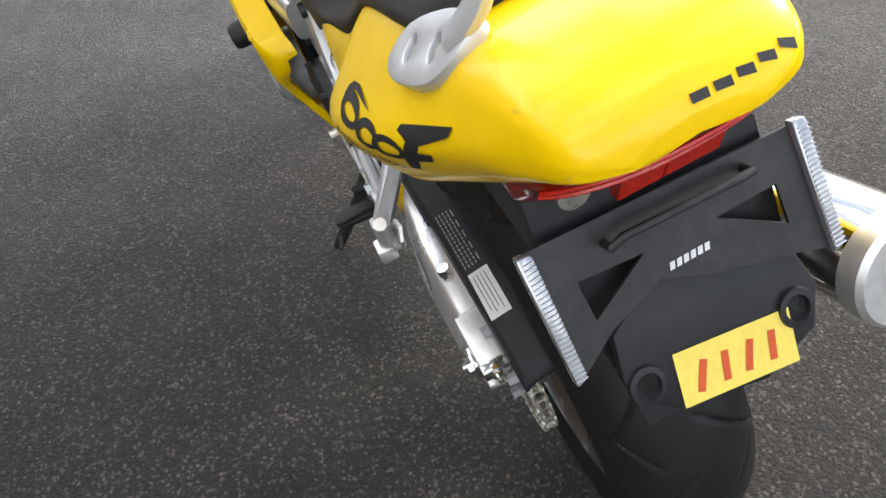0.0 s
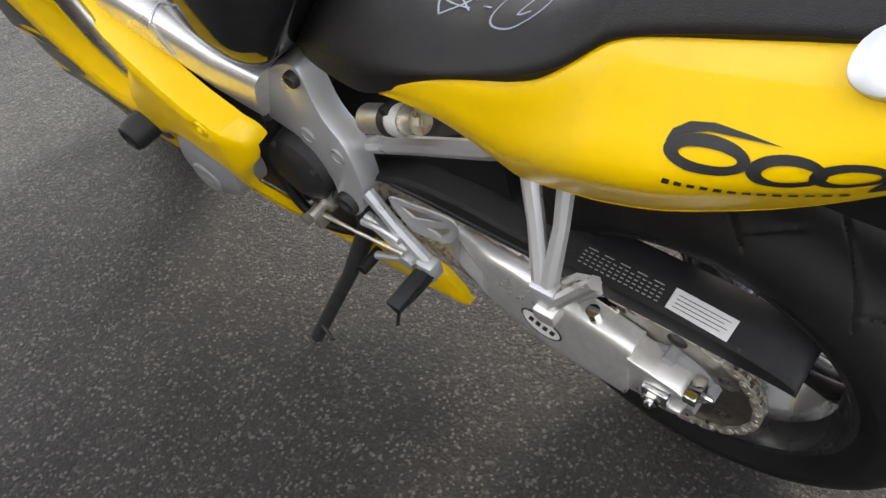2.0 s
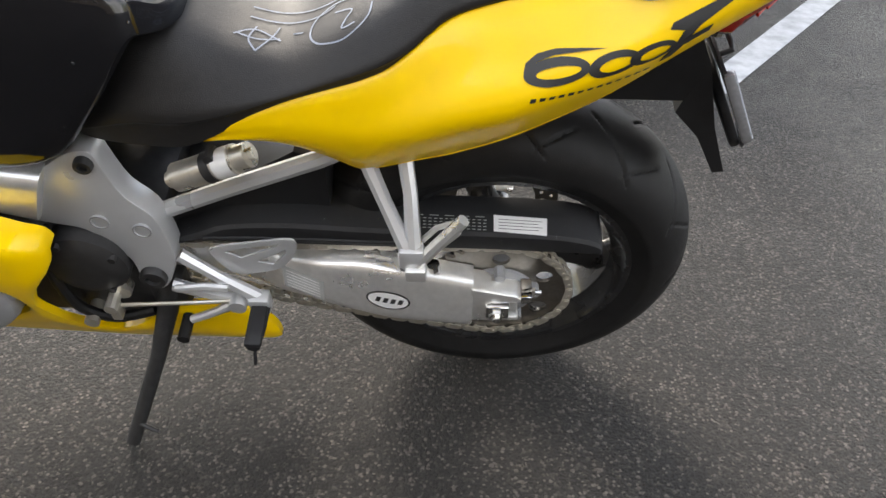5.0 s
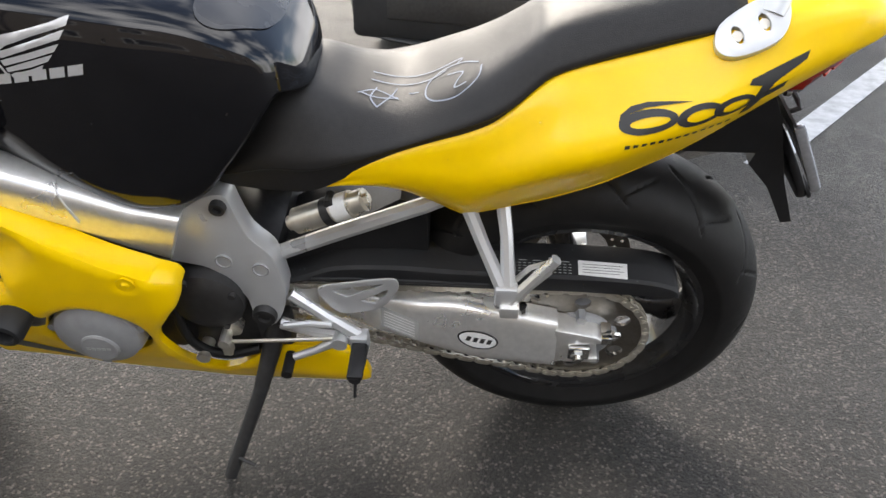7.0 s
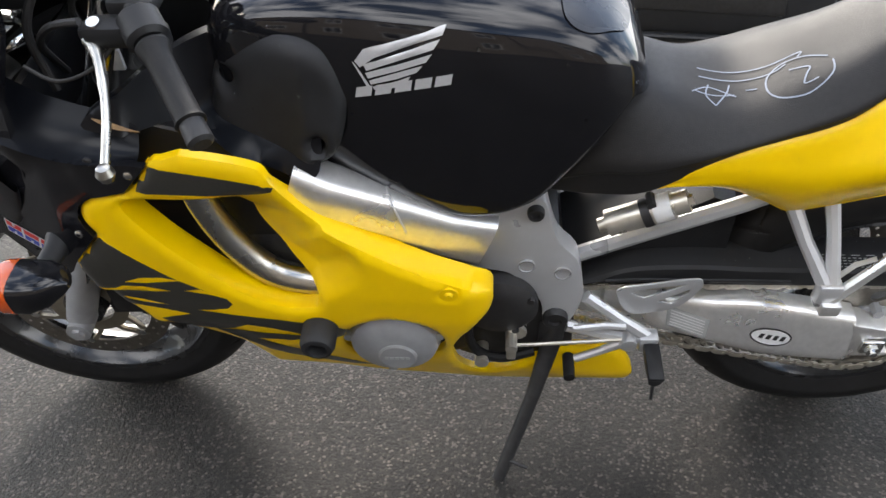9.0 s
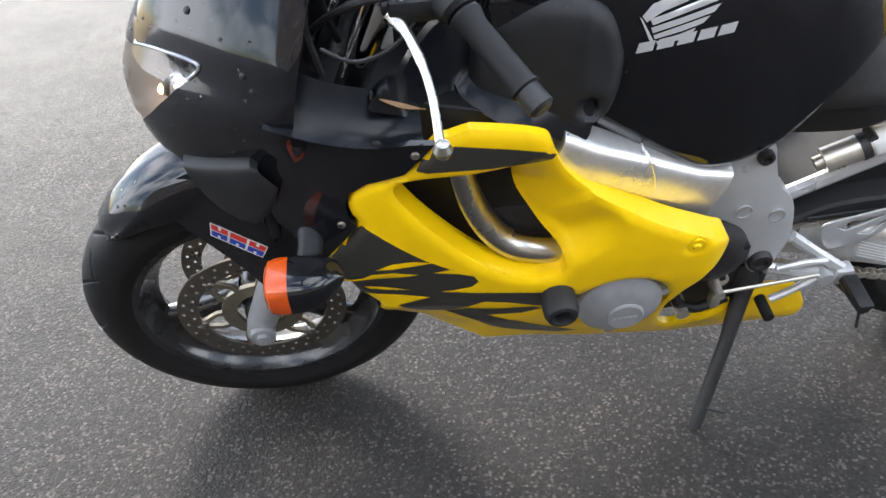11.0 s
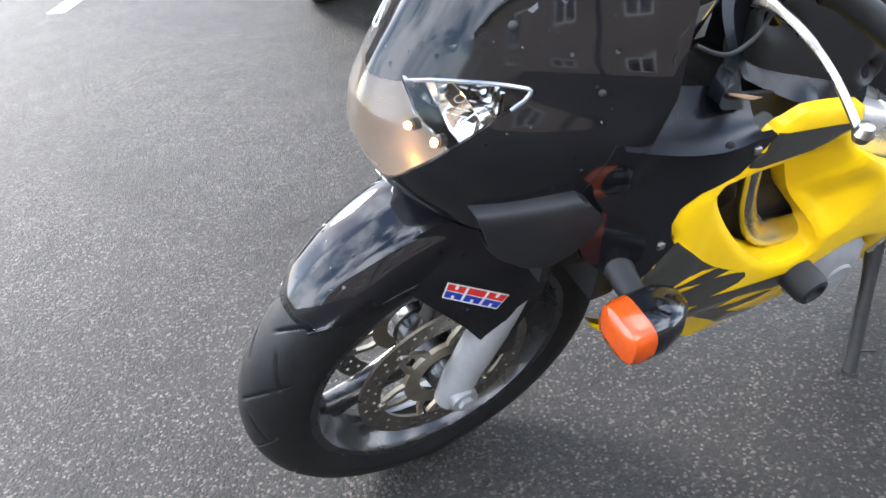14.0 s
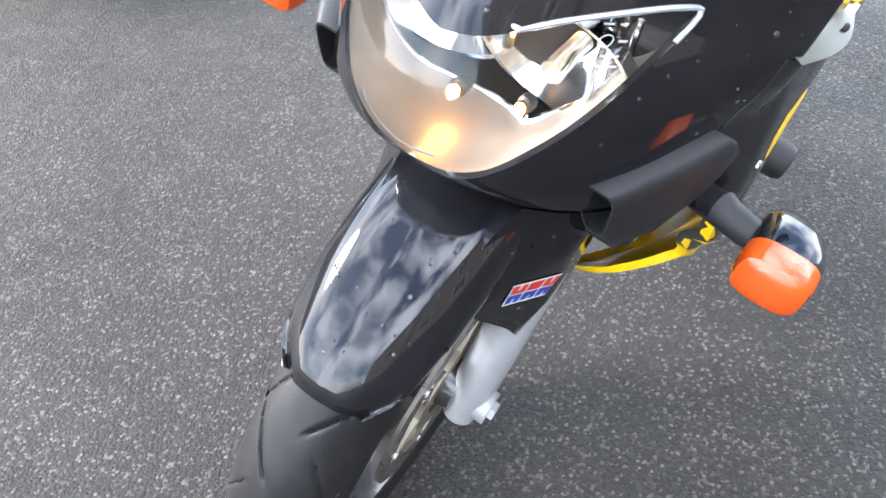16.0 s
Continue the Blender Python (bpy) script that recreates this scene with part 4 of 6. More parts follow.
# --- side fairings
def girth(x, z):
    a = lerp(z, [0.14, 0.16, 0.20, 0.30, 0.40, 0.48, 0.54, 0.65, 0.80], [0.105, 0.12, 0.14, 0.185, 0.222, 0.238, 0.243, 0.240, 0.230])
    b = lerp(x, [-0.80, -0.70, -0.60, -0.50, -0.42, 0.0, 0.05, 0.09, 0.12, 0.34], [0.09, 0.13, 0.185, 0.225, 0.240, 0.250, 0.242, 0.218, 0.165, 0.128])
    b += 0.16 * (0.72 - z) * min(1.0, max(0.0, (-0.40 - x) / 0.06)) * (z > 0.56)
    k = 0.012
    h = max(k - abs(a - b), 0) / k
    d = min(a, b) - h * h * k / 4
    d -= 0.085 * min(1.0, max(0.0, (-0.28 - x) / 0.15)) * min(1.0, max(0.0, (0.48 - z) / 0.15))
    # the duct behind the opening is pressed in up to a crease
    run, best, at = 0.0, 1.0, 0.0
    for i in range(len(DUCT) - 1):
        (x0, z0), (x1, z1) = DUCT[i], DUCT[i + 1]
        long = math.hypot(x1 - x0, z1 - z0)
        s = min(1.0, max(0.0, ((x - x0) * (x1 - x0) + (z - z0) * (z1 - z0)) / long**2))
        far = math.hypot(x - x0 - s * (x1 - x0), z - z0 - s * (z1 - z0))
        if far < best:
            best, at = far, run + s * long
        run += long
    f = at / run
    above = z - lerp(x, [-0.19, -0.165, -0.058, 0.02], [0.500, 0.532, 0.600, 0.70])
    ramp = min(1.0, max(0.0, above / 0.05))
    reach = lerp(f, [0.0, 0.5, 1.0], [0.100, 0.105, 0.075])
    if best < reach and ramp > 0:
        d -= lerp(f, [0.0, 0.12, 0.30, 0.60, 0.85, 1.0], [0.0, 0.020, 0.050, 0.050, 0.036, 0.026]) * ramp * (1 - best / reach) ** 0.9
    return d


DUCT = [(-0.250, 0.752), (-0.240, 0.700), (-0.236, 0.672), (-0.206, 0.617), (-0.170, 0.593), (-0.150, 0.560)]


FAIRING = [(-0.346, 0.794), (-0.330, 0.799), (-0.308, 0.806), (-0.298, 0.806), (-0.250, 0.797), (-0.214, 0.787), (-0.202, 0.777), (-0.193, 0.750), (-0.181, 0.720), (-0.157, 0.691), (-0.104, 0.652), (-0.033, 0.603), (0.043, 0.562), (0.078, 0.543), (0.088, 0.531), (0.090, 0.515), (0.083, 0.490), (0.067, 0.470), (0.052, 0.448), (0.036, 0.42), (0.024, 0.376), (0.028, 0.30), (0.045, 0.245), (0.075, 0.220), (0.10, 0.230), (0.14, 0.262), (0.20, 0.295), (0.298, 0.270), (0.335, 0.222), (0.345, 0.178), (0.325, 0.152), (0.20, 0.145), (0.09, 0.147), (0.0, 0.184), (-0.10, 0.218), (-0.154, 0.248), (-0.20, 0.274), (-0.30, 0.300), (-0.38, 0.318), (-0.425, 0.335), (-0.446, 0.375), (-0.446, 0.44), (-0.440, 0.483), (-0.48, 0.535), (-0.505, 0.612), (-0.480, 0.640), (-0.456, 0.668), (-0.463, 0.686), (-0.466, 0.704), (-0.459, 0.722), (-0.436, 0.737), (-0.385, 0.748)]
INTAKE = [(-0.406, 0.722), (-0.388, 0.733), (-0.343, 0.735), (-0.297, 0.731), (-0.256, 0.727), (-0.248, 0.718), (-0.243, 0.690), (-0.236, 0.660), (-0.208, 0.606), (-0.179, 0.568), (-0.167, 0.546), (-0.166, 0.526), (-0.178, 0.514), (-0.215, 0.513), (-0.250, 0.527), (-0.297, 0.564), (-0.355, 0.632), (-0.394, 0.690)]
GENHOLE = oval(-0.067, 0.404, 0.082, 0.080, 36)
def top_shelf(x, z, lip):
    """The upper rear edge folds in as a wide flat ledge."""
    edge = lerp(x, [-0.193, -0.181, -0.157, -0.104, -0.033, 0.043, 0.088], [0.750, 0.720, 0.691, 0.652, 0.603, 0.562, 0.531])
    if -0.20 < x < 0.092 and abs(z - edge) < 0.014:
        return lerp(x, [-0.20, -0.15, 0.05, 0.092], [lip, 0.048, 0.050, 0.034])
    return lip


f_out = even([p[:2] for p in curve_through(FAIRING, 5)], 0.005)
i_out = even([p[:2] for p in curve_through(INTAKE, 5)], 0.005)
fairing = part("side_fairing", sheet(f_out, girth, [i_out, GENHOLE, oval(0.026, 0.552, 0.011, 0.0085, 20)], 0.007, 0.014, -1, 0.045, 0.006, 0.014, top_shelf), YELLOW, bike, "yellow side fairing with graphite flame pattern", 50)
part("side_fairing", sheet(f_out, girth, [i_out], 0.02, 0.012, 1, 0.05), YELLOW, bike, "yellow side fairing with graphite flame pattern", 50)
part("intake_pipe", tube(curve_through([(-0.318, -0.185, 0.765), (-0.312, -0.19, 0.70), (-0.292, -0.19, 0.625), (-0.255, -0.19, 0.560), (-0.205, -0.19, 0.530), (-0.12, -0.19, 0.520)], 6, False), 0.022, 16, 0.6), PIPE, bike, "brushed aluminium frame tube behind the fairing opening")

# flame pattern and band
FLAME = [(-0.452, 0.668), (-0.427, 0.642), (-0.401, 0.613), (-0.375, 0.589), (-0.350, 0.571), (-0.326, 0.556), (-0.336, 0.563), (-0.363, 0.559), (-0.323, 0.550), (-0.304, 0.542), (-0.297, 0.529), (-0.307, 0.518), (-0.330, 0.514), (-0.354, 0.513), (-0.303, 0.501), (-0.235, 0.489), (-0.166, 0.475), (-0.120, 0.455), (-0.139, 0.425), (-0.210, 0.444), (-0.250, 0.463), (-0.288, 0.474), (-0.314, 0.458), (-0.341, 0.448), (-0.368, 0.448), (-0.392, 0.455), (-0.418, 0.490), (-0.369, 0.502), (-0.407, 0.515), (-0.482, 0.522), (-0.490, 0.540), (-0.498, 0.567), (-0.506, 0.585), (-0.510, 0.613), (-0.482, 0.641)]
SLITS = [[(-0.445, 0.582), (-0.419, 0.590), (-0.389, 0.588), (-0.361, 0.581), (-0.389, 0.578), (-0.420, 0.579)], [(-0.470, 0.560), (-0.450, 0.574), (-0.420, 0.572), (-0.382, 0.558), (-0.405, 0.557), (-0.445, 0.558)], [(-0.464, 0.538), (-0.434, 0.537), (-0.396, 0.525), (-0.432, 0.530), (-0.458, 0.533)]]
on_skin("flame", FLAME, fairing, GRAPHITE, bike, holes=SLITS, cell=0.008, label="graphite flame print")
on_skin("flame", [(-0.348, 0.445), (-0.314, 0.453), (-0.273, 0.448), (-0.210, 0.439), (-0.194, 0.430), (-0.229, 0.421), (-0.283, 0.427), (-0.231, 0.387), (-0.174, 0.335), (-0.115, 0.285), (-0.150, 0.290), (-0.215, 0.330), (-0.248, 0.352), (-0.297, 0.401)], fairing, GRAPHITE, bike, cell=0.008, label="graphite flame print")
on_skin("fairing_band", [(-0.3475, 0.7915), (-0.332, 0.789), (-0.30, 0.784), (-0.249, 0.774), (-0.212, 0.765), (-0.194, 0.752), (-0.198, 0.746), (-0.215, 0.744), (-0.28, 0.747), (-0.36, 0.750), (-0.3845, 0.7505)], fairing, GRAPHITE, bike, cell=0.008, label="graphite band")
part("fairing_screw", lathe([(0, -0.003), (0.004, -0.003), (0.007, 0.0), (0.014, 0.0), (0.014, 0.004)], (0.026, -0.239, 0.552), steps=20), YELLOW, bike)

# --- black side panels
NZ = [0.70, 0.74, 0.78, 0.82, 0.85, 0.88, 0.92, 0.96, 1.00, 1.04, 1.08, 1.13, 1.16]
NF = [-0.725, -0.762, -0.776, -0.774, -0.760, -0.744, -0.718, -0.690, -0.662, -0.630, -0.592, -0.535, -0.49]
NB = [-0.56, -0.545, -0.535, -0.545, -0.545, -0.525, -0.510, -0.500, -0.485, -0.465, -0.44, -0.41, -0.39]
NW = [0.200, 0.204, 0.208, 0.213, 0.216, 0.215, 0.213, 0.193, 0.172, 0.158, 0.14, 0.115, 0.09]
NE = [0.36, 0.42, 0.48, 0.55, 0.60, 0.66, 0.66, 0.66, 0.66, 0.66, 0.66, 0.66, 0.66]


def panel_depth(x, z):
    d = girth(x, z)
    xf, xb, w, e = (lerp(z + 0.018, NZ, c) for c in (NF, NB, NW, NE))
    t = 1 - min(1.0, max(0.0, (x - 0.014 - xf) / (xb - xf)))
    return max(d, (w * max(0.0, 1 - t**1.1) ** e + 0.001) if z > 0.70 else d)


SIDE_PANEL = even([(-0.349, 0.793), (-0.389, 0.751), (-0.438, 0.740), (-0.462, 0.725), (-0.470, 0.704), (-0.467, 0.685), (-0.459, 0.669), (-0.484, 0.640), (-0.508, 0.613), (-0.54, 0.640), (-0.566, 0.664), (-0.578, 0.70), (-0.575, 0.76), (-0.566, 0.79), (-0.557, 0.833), (-0.54, 0.829), (-0.48, 0.813), (-0.40, 0.799)], 0.006)
for side in (-1, 1):
    panel = part("side_panel", sheet(SIDE_PANEL, panel_depth, (), 0.009, 0.010, side), BLACK, bike, "glossy black upper side panel", 50)
    if side < 0:
        side_panel = panel

# --- nose, headlight and screen
def nose(q, z):
    s = min(abs(q), 1.0) ** 1.7
    xf, xb, w, e = (lerp(z, NZ, c) for c in (NF, NB, NW, NE))
    t = 1 - s
    return Vector((xf + (xb - xf) * s + 0.014, math.copysign(w * max(0.0, 1 - t**1.1) ** e, q), z - 0.018))


def both_ways(half_line):
    """A closed outline from its left half, which starts and ends on the middle."""
    return [(-q, z) for q, z in half_line] + [(q, z) for q, z in half_line[-2:0:-1]]


def nose_sheet(outline, holes=(), lip=0.0, cell=0.03, push=0.0, cz=0.30):
    v, f = filled([(q, z / cz) for q, z in outline], [[(q, z / cz) for q, z in h] for h in holes], cell)
    bm = bmesh.new()
    vs = []
    for p in v:
        w = nose(p[0], p[1] * cz)
        vs.append(bm.verts.new(w + push * (Vector((-0.45, 0, 0.80)) - w)))
    for t in f:
        try:
            bm.faces.new([vs[i] for i in t])
        except ValueError:
            pass
    if lip:
        rim = [e for e in bm.edges if len(e.link_faces) == 1]
        out = bmesh.ops.extrude_edge_only(bm, edges=rim)["geom"]
        for w in (g for g in out if isinstance(g, bmesh.types.BMVert)):
            w.co += lip * (Vector((-0.48, 0, 0.85)) - w.co).normalized()
    bmesh.ops.delete(bm, geom=[w for w in bm.verts if not w.link_faces], context="VERTS")
    return bm


def nose_q(y, z):
    """The place across the nose where it is y wide at height z."""
    lo, hi = 0.0, 1.0
    for _ in range(40):
        m = 0.5 * (lo + hi)
        lo, hi = (m, hi) if nose(m, z).y < y else (lo, m)
    return 0.5 * (lo + hi)


hl_half = [(nose_q(p[0], p[1]), p[1]) if p[0] > 1e-4 else (0.0, p[1]) for p in curve_through([(0, 0.734), (0.030, 0.738), (0.055, 0.752), (0.080, 0.778), (0.105, 0.812), (0.124, 0.850), (0.1365, 0.888), (0.125, 0.893), (0.098, 0.889), (0.064, 0.880), (0.03, 0.866), (0, 0.861)], 4, False)]
sc_half = [p[:2] for p in curve_through([(0, 0.895), (0.2, 0.902), (0.4, 0.928), (0.55, 0.968), (0.66, 1.01)], 4, False)]
HEADLIGHT = both_ways(hl_half)
NOSE = both_ways([(0, 0.702), (0.5, 0.702), (1.0, 0.712), (1.0, 0.80), (1.0, 0.90), (1.0, 0.98), (0.86, 1.04)] + sc_half[::-1])
SCREEN = both_ways(sc_half + [(0.86, 1.04), (0.80, 1.10), (0.5, 1.145), (0, 1.155)])
nose_cowl = part("nose_cowl", nose_sheet(NOSE, [HEADLIGHT], 0.012), BLACK, bike, "glossy black nose fairing round the headlight", 50)
part("windscreen", nose_sheet(SCREEN, lip=0.003), SMOKE, bike, "dark smoked windscreen", 50)
headlight = part("headlight", nose_sheet(HEADLIGHT, push=0.42), DARK, bike, "lit twin headlight under a clear lens", 60)
lens = part("lens", nose_sheet(HEADLIGHT, push=0.004, lip=0.0), GLASS, headlight, "clear moulded lens", 50)
lens.visible_shadow = False


def bowl(cx, cy, cz, r, deep):
    """A polished reflector bowl that opens to the front."""
    prof = [(r * k / 10, deep * (1 - (k / 10) ** 2)) for k in range(11)] + [(r + 0.003, 0.0), (r + 0.003, 0.012)]
    bm = lathe(prof, (cx, cy, cz), "x", 40)
    bmesh.ops.transform(bm, matrix=Matrix.Translation((cx, cy, cz)) @ Matrix.Rotation(radians(-18), 4, "Y") @ Matrix.Diagonal((1, 1.25, 1, 1)) @ Matrix.Translation((-cx, -cy, -cz)), verts=bm.verts)
    return bm


LOW = hl_half[: hl_half.index(max(hl_half))]
tray = []
for q, z in [(-q, z) for q, z in LOW[:0:-1]] + LOW:
    p = nose(q, z)
    edge = Vector((-0.641, 0.74 * p.y, 0.739 + 0.62 * max(0.0, z - 0.745)))
    ring = [p.lerp(Vector((-0.45, 0, 0.80)), 0.012).lerp(edge, k / 8) - Vector((0, 0, 0.006 * math.sin(math.pi * k / 8))) for k in range(9)]
    tray.append(ring)
part("lamp_tray", rings(tray, closed=False), REFLECTOR_LOW, headlight, "smooth beige lower housing lit by the bulbs", 60)
part("tray_edge", tube([r[-1] for r in tray], 0.0022, 8), CHROME, headlight)
part("tray_step", tube(curve_through([(-0.708, 0.050, 0.744), (-0.718, 0.030, 0.732), (-0.720, 0.010, 0.728), (-0.714, -0.012, 0.731)], 4, False), 0.004, 8, 0.5), REFLECTOR_LOW, headlight)
for side in (-1, 1):
    part("reflector", bowl(-0.648, side * 0.052, 0.797, 0.050, 0.050), CHROME, headlight, "polished reflector bowl")
    part("bulb_shield", bar((-0.658, side * 0.052, 0.794), (-0.621, side * 0.052, 0.804), 0.009, 16), CHROME, headlight)
    for k in range(3):
        part("reflector_fin", bar((-0.651 + 0.006 * k, side * (0.080 + 0.010 * k), 0.757 + 0.008 * k), (-0.626, side * (0.074 + 0.010 * k), 0.848), 0.003, 6), CHROME, headlight)
for c in ((-0.668, 0.008, 0.748), (-0.668, -0.040, 0.762)):
    part("side_lamp", lathe([(0, -0.004), (0.0025, -0.003), (0.004, 0), (0.0025, 0.003), (0, 0.004)], c, "x", 14), BULB, headlight, "small glowing side lamp bulb")
    part("lamp_socket", lathe([(0.004, 0.004), (0.006, 0.006), (0.006, 0.014), (0.0, 0.014)], c, "x", 14), DARK, headlight)
TOP = [(q, z) for q, z in hl_half if z > 0.869]
part("lens_rim", tube([nose(q, z) + Vector((-0.001, 0, 0.001)) for q, z in [(-q, z) for q, z in TOP] + TOP[-2::-1]], 0.0024, 8), REFLECT, headlight, "bright moulded lens edge")
floor_rows = []
for q in np.linspace(-1, 1, 41):
    p = nose(q, 0.703)
    floor_rows.append([p.lerp(Vector((-0.51, 0.35 * p.y, 0.672)), k / 6) - Vector((0, 0, 0.022 * math.sin(math.pi * k / 12))) for k in range(7)])
part("nose_floor", rings(floor_rows, closed=False), BLACK, bike, "glossy black underside of the nose", 60)

# --- front mudguard
def mudguard():
    out = []
    for k in range(37):
        s = k / 36
        a = radians(133 - 101 * s)
        r = lerp(s, [0, 0.08, 0.3, 0.5, 0.8, 1.0], [0.318, 0.329, 0.352, 0.368, 0.376, 0.370])
        half = lerp(s, [0, 0.06, 0.2, 0.5, 0.8, 1.0], [0.044, 0.064, 0.072, 0.077, 0.077, 0.072])
        drop = lerp(s, [0, 0.1, 0.3, 0.5, 0.8, 1.0], [0.020, 0.045, 0.075, 0.085, 0.075, 0.04])
        ring = []
        prof = curve_through([(0, 0), (0.55 * half, -0.006), (0.88 * half, -0.024), (half, -0.5 * drop - 0.01), (half * 1.02, -drop)], 4, False)
        way = Vector((math.cos(a), 0, math.sin(a)))
        left = [FRONT + way * (r + p[1]) + Vector((0, -p[0], 0)) for p in prof]
        right = [Vector((p.x, -p.y, p.z)) for p in left]
        inner = [p - way * 0.003 for p in left]
        out.append(left[::-1] + right[1:])
    bm = rings(out, closed=False)
    rim = [e for e in bm.edges if len(e.link_faces) == 1]
    return bm


front_guard = turned(part("front_mudguard", mudguard(), BLACK, bike, "glossy black front mudguard with water drops", 50))
solid = front_guard.modifiers.new("thick", "SOLIDIFY")
solid.thickness = 0.003


def guard_side(x, z):
    a = lerp(x, [-0.76, -0.73, -0.69, -0.61, -0.55], [0.066, 0.074, 0.086, 0.114, 0.120])
    return a - max(0, z - 0.58) * 0.35


GUARD_TAB = [p[:2] for p in curve_through([(-0.750, 0.612), (-0.745, 0.575), (-0.714, 0.532), (-0.664, 0.470), (-0.634, 0.428), (-0.604, 0.435), (-0.576, 0.475), (-0.556, 0.525), (-0.547, 0.615), (-0.572, 0.655), (-0.652, 0.662), (-0.715, 0.648)], 4)]
guard_tab = turned(part("fork_cover", sheet(GUARD_TAB, guard_side, (), 0.014, 0.02, -1), BLACK, bike, "black fork cover of the mudguard", 50))
turned(part("fork_cover", sheet(GUARD_TAB, guard_side, (), 0.02, 0.02, 1), BLACK, bike, "black fork cover of the mudguard", 50))

# --- fork
for side in (-1, 1):
    y = side * 0.089
    foot_at = FRONT + Vector((-0.02, y, 0.02))
    leg = [FRONT + Vector((-0.015, y, -0.028)), FRONT + Vector((0.0, y, 0.01)), FRONT + Vector((0.03, y, 0.08)), FRONT + Vector((0.13, y, 0.30))]
    turned(part("fork_leg", joined(tube(leg, [0.020, 0.026, 0.028, 0.028], 20), bar(FRONT + Vector((0, y * 0.8, 0)), FRONT + Vector((0, y * 1.36, 0)), 0.022, 20), bar(FRONT + Vector((0, y * 1.34, 0)), FRONT + Vector((0, y * 1.44, 0)), 0.013, 6)), GREY, bike, "grey cast fork leg"))
    turned(part("fork_tube", bar(FRONT + Vector((0.12, y, 0.28)), FRONT + Vector((0.305, y, 0.70)), 0.022, 20), CHROME, bike, "polished fork tube"))
    turned(part("brake_caliper", joined(box(-0.605, -0.550, min(y * 0.35, y * 0.9), max(y * 0.35, y * 0.9), 0.315, 0.405, 0.01), box(-0.615, -0.55, min(y * 0.62, y * 0.8), max(y * 0.62, y * 0.8), 0.30, 0.33, 0.004)), DARK, bike, "dark brake caliper"))

# --- intake snorkels on the nose
def snorkel():
    out = []
    for x, yo, zt, zb, w in ((-0.681, 0.154, 0.732, 0.664, 0.040), (-0.669, 0.163, 0.736, 0.651, 0.046), (-0.645, 0.177, 0.743, 0.638, 0.050), (-0.622, 0.190, 0.751, 0.641, 0.050), (-0.599, 0.201, 0.759, 0.668, 0.044), (-0.583, 0.207, 0.764, 0.701, 0.034), (-0.574, 0.206, 0.758, 0.731, 0.02)):
        c, h = 0.5 * (zt + zb), 0.5 * (zt - zb)
        ring = []
        for k in range(28):
            q = 2 * math.pi * k / 28
            u, v = math.copysign(abs(math.cos(q)) ** 0.45, math.cos(q)), math.copysign(abs(math.sin(q)) ** 0.55, math.sin(q))
            ring.append(Vector((x + 0.022 * (1 - v) * 0.5, -(yo - 0.5 * w) + 0.5 * w * u * (0.75 + 0.25 * v) - 0.006 * (1 - v), c + h * v)))
        out.append(ring)
    back = [p.copy() for p in out[0]]
    mid = sum(back, Vector()) / len(back)
    inner = [[mid + (p - mid) * 0.90 + Vector((d, 0.2 * d, 0)) for p in back] for d in (0.0, 0.05)]
    bm = rings(inner[::-1] + out, caps=False)
    return bm


for side in (-1, 1):
    b = snorkel()
    part("air_snorkel", mirror(b) if side > 0 else b, MATTE, bike, "matte black air intake mouth")

# --- inner panels and tank side covers
def cover_depth(x, z):
    return 0.182 - 0.35 * (z - 0.772) - 0.5 * max(0.0, -0.15 - x)


def inner_depth(x, z):
    front = lerp(z, [0.73, 0.77, 0.84, 0.95], [0.205, 0.183, 0.140, 0.085]) + max(0.0, -0.22 - x) * 0.35
    k = min(1.0, max(0.0, (-0.28 - x) / 0.10, (0.80 - z) / 0.04))
    return k * front + (1 - k) * cover_depth(x, z) - 0.012


INNER = even([p[:2] for p in curve_through([(-0.425, 0.838), (-0.39, 0.820), (-0.35, 0.802), (-0.28, 0.775), (-0.20, 0.748), (-0.165, 0.735), (-0.14, 0.745), (-0.14, 0.80), (-0.20, 0.86), (-0.245, 0.885), (-0.30, 0.88), (-0.38, 0.862)], 4)])
COVER = even([p[:2] for p in curve_through([(-0.192, 0.748), (-0.155, 0.748), (-0.130, 0.757), (-0.113, 0.772), (-0.101, 0.805), (-0.097, 0.847), (-0.112, 0.888), (-0.137, 0.908), (-0.172, 0.912), (-0.214, 0.901), (-0.251, 0.878), (-0.278, 0.849), (-0.288, 0.813), (-0.290, 0.780), (-0.258, 0.757)], 4)])
for side in (-1, 1):
    part("inner_panel", sheet(INNER, inner_depth, (), 0.012, 0.02, side), SATIN, bike, "black inner panel under the handlebar", 50)
    b = part("tank_side_cover", sheet(COVER, lambda x, z: cover_depth(x, z) + 0.012 * min(1.0, max(0.0, 0.16 + 0.9 * (z - 0.80) - 1.1 * (x + 0.29)) / 0.10), [oval(-0.262, 0.842, 0.010, 0.010, 20), oval(-0.139, 0.776, 0.010, 0.010, 20)], 0.007, 0.035, side, roll=0.012, roll_at=0.020), MATTE, bike, "matte black plastic cover beside the tank", 50)
    if side < 0:
        cover = b

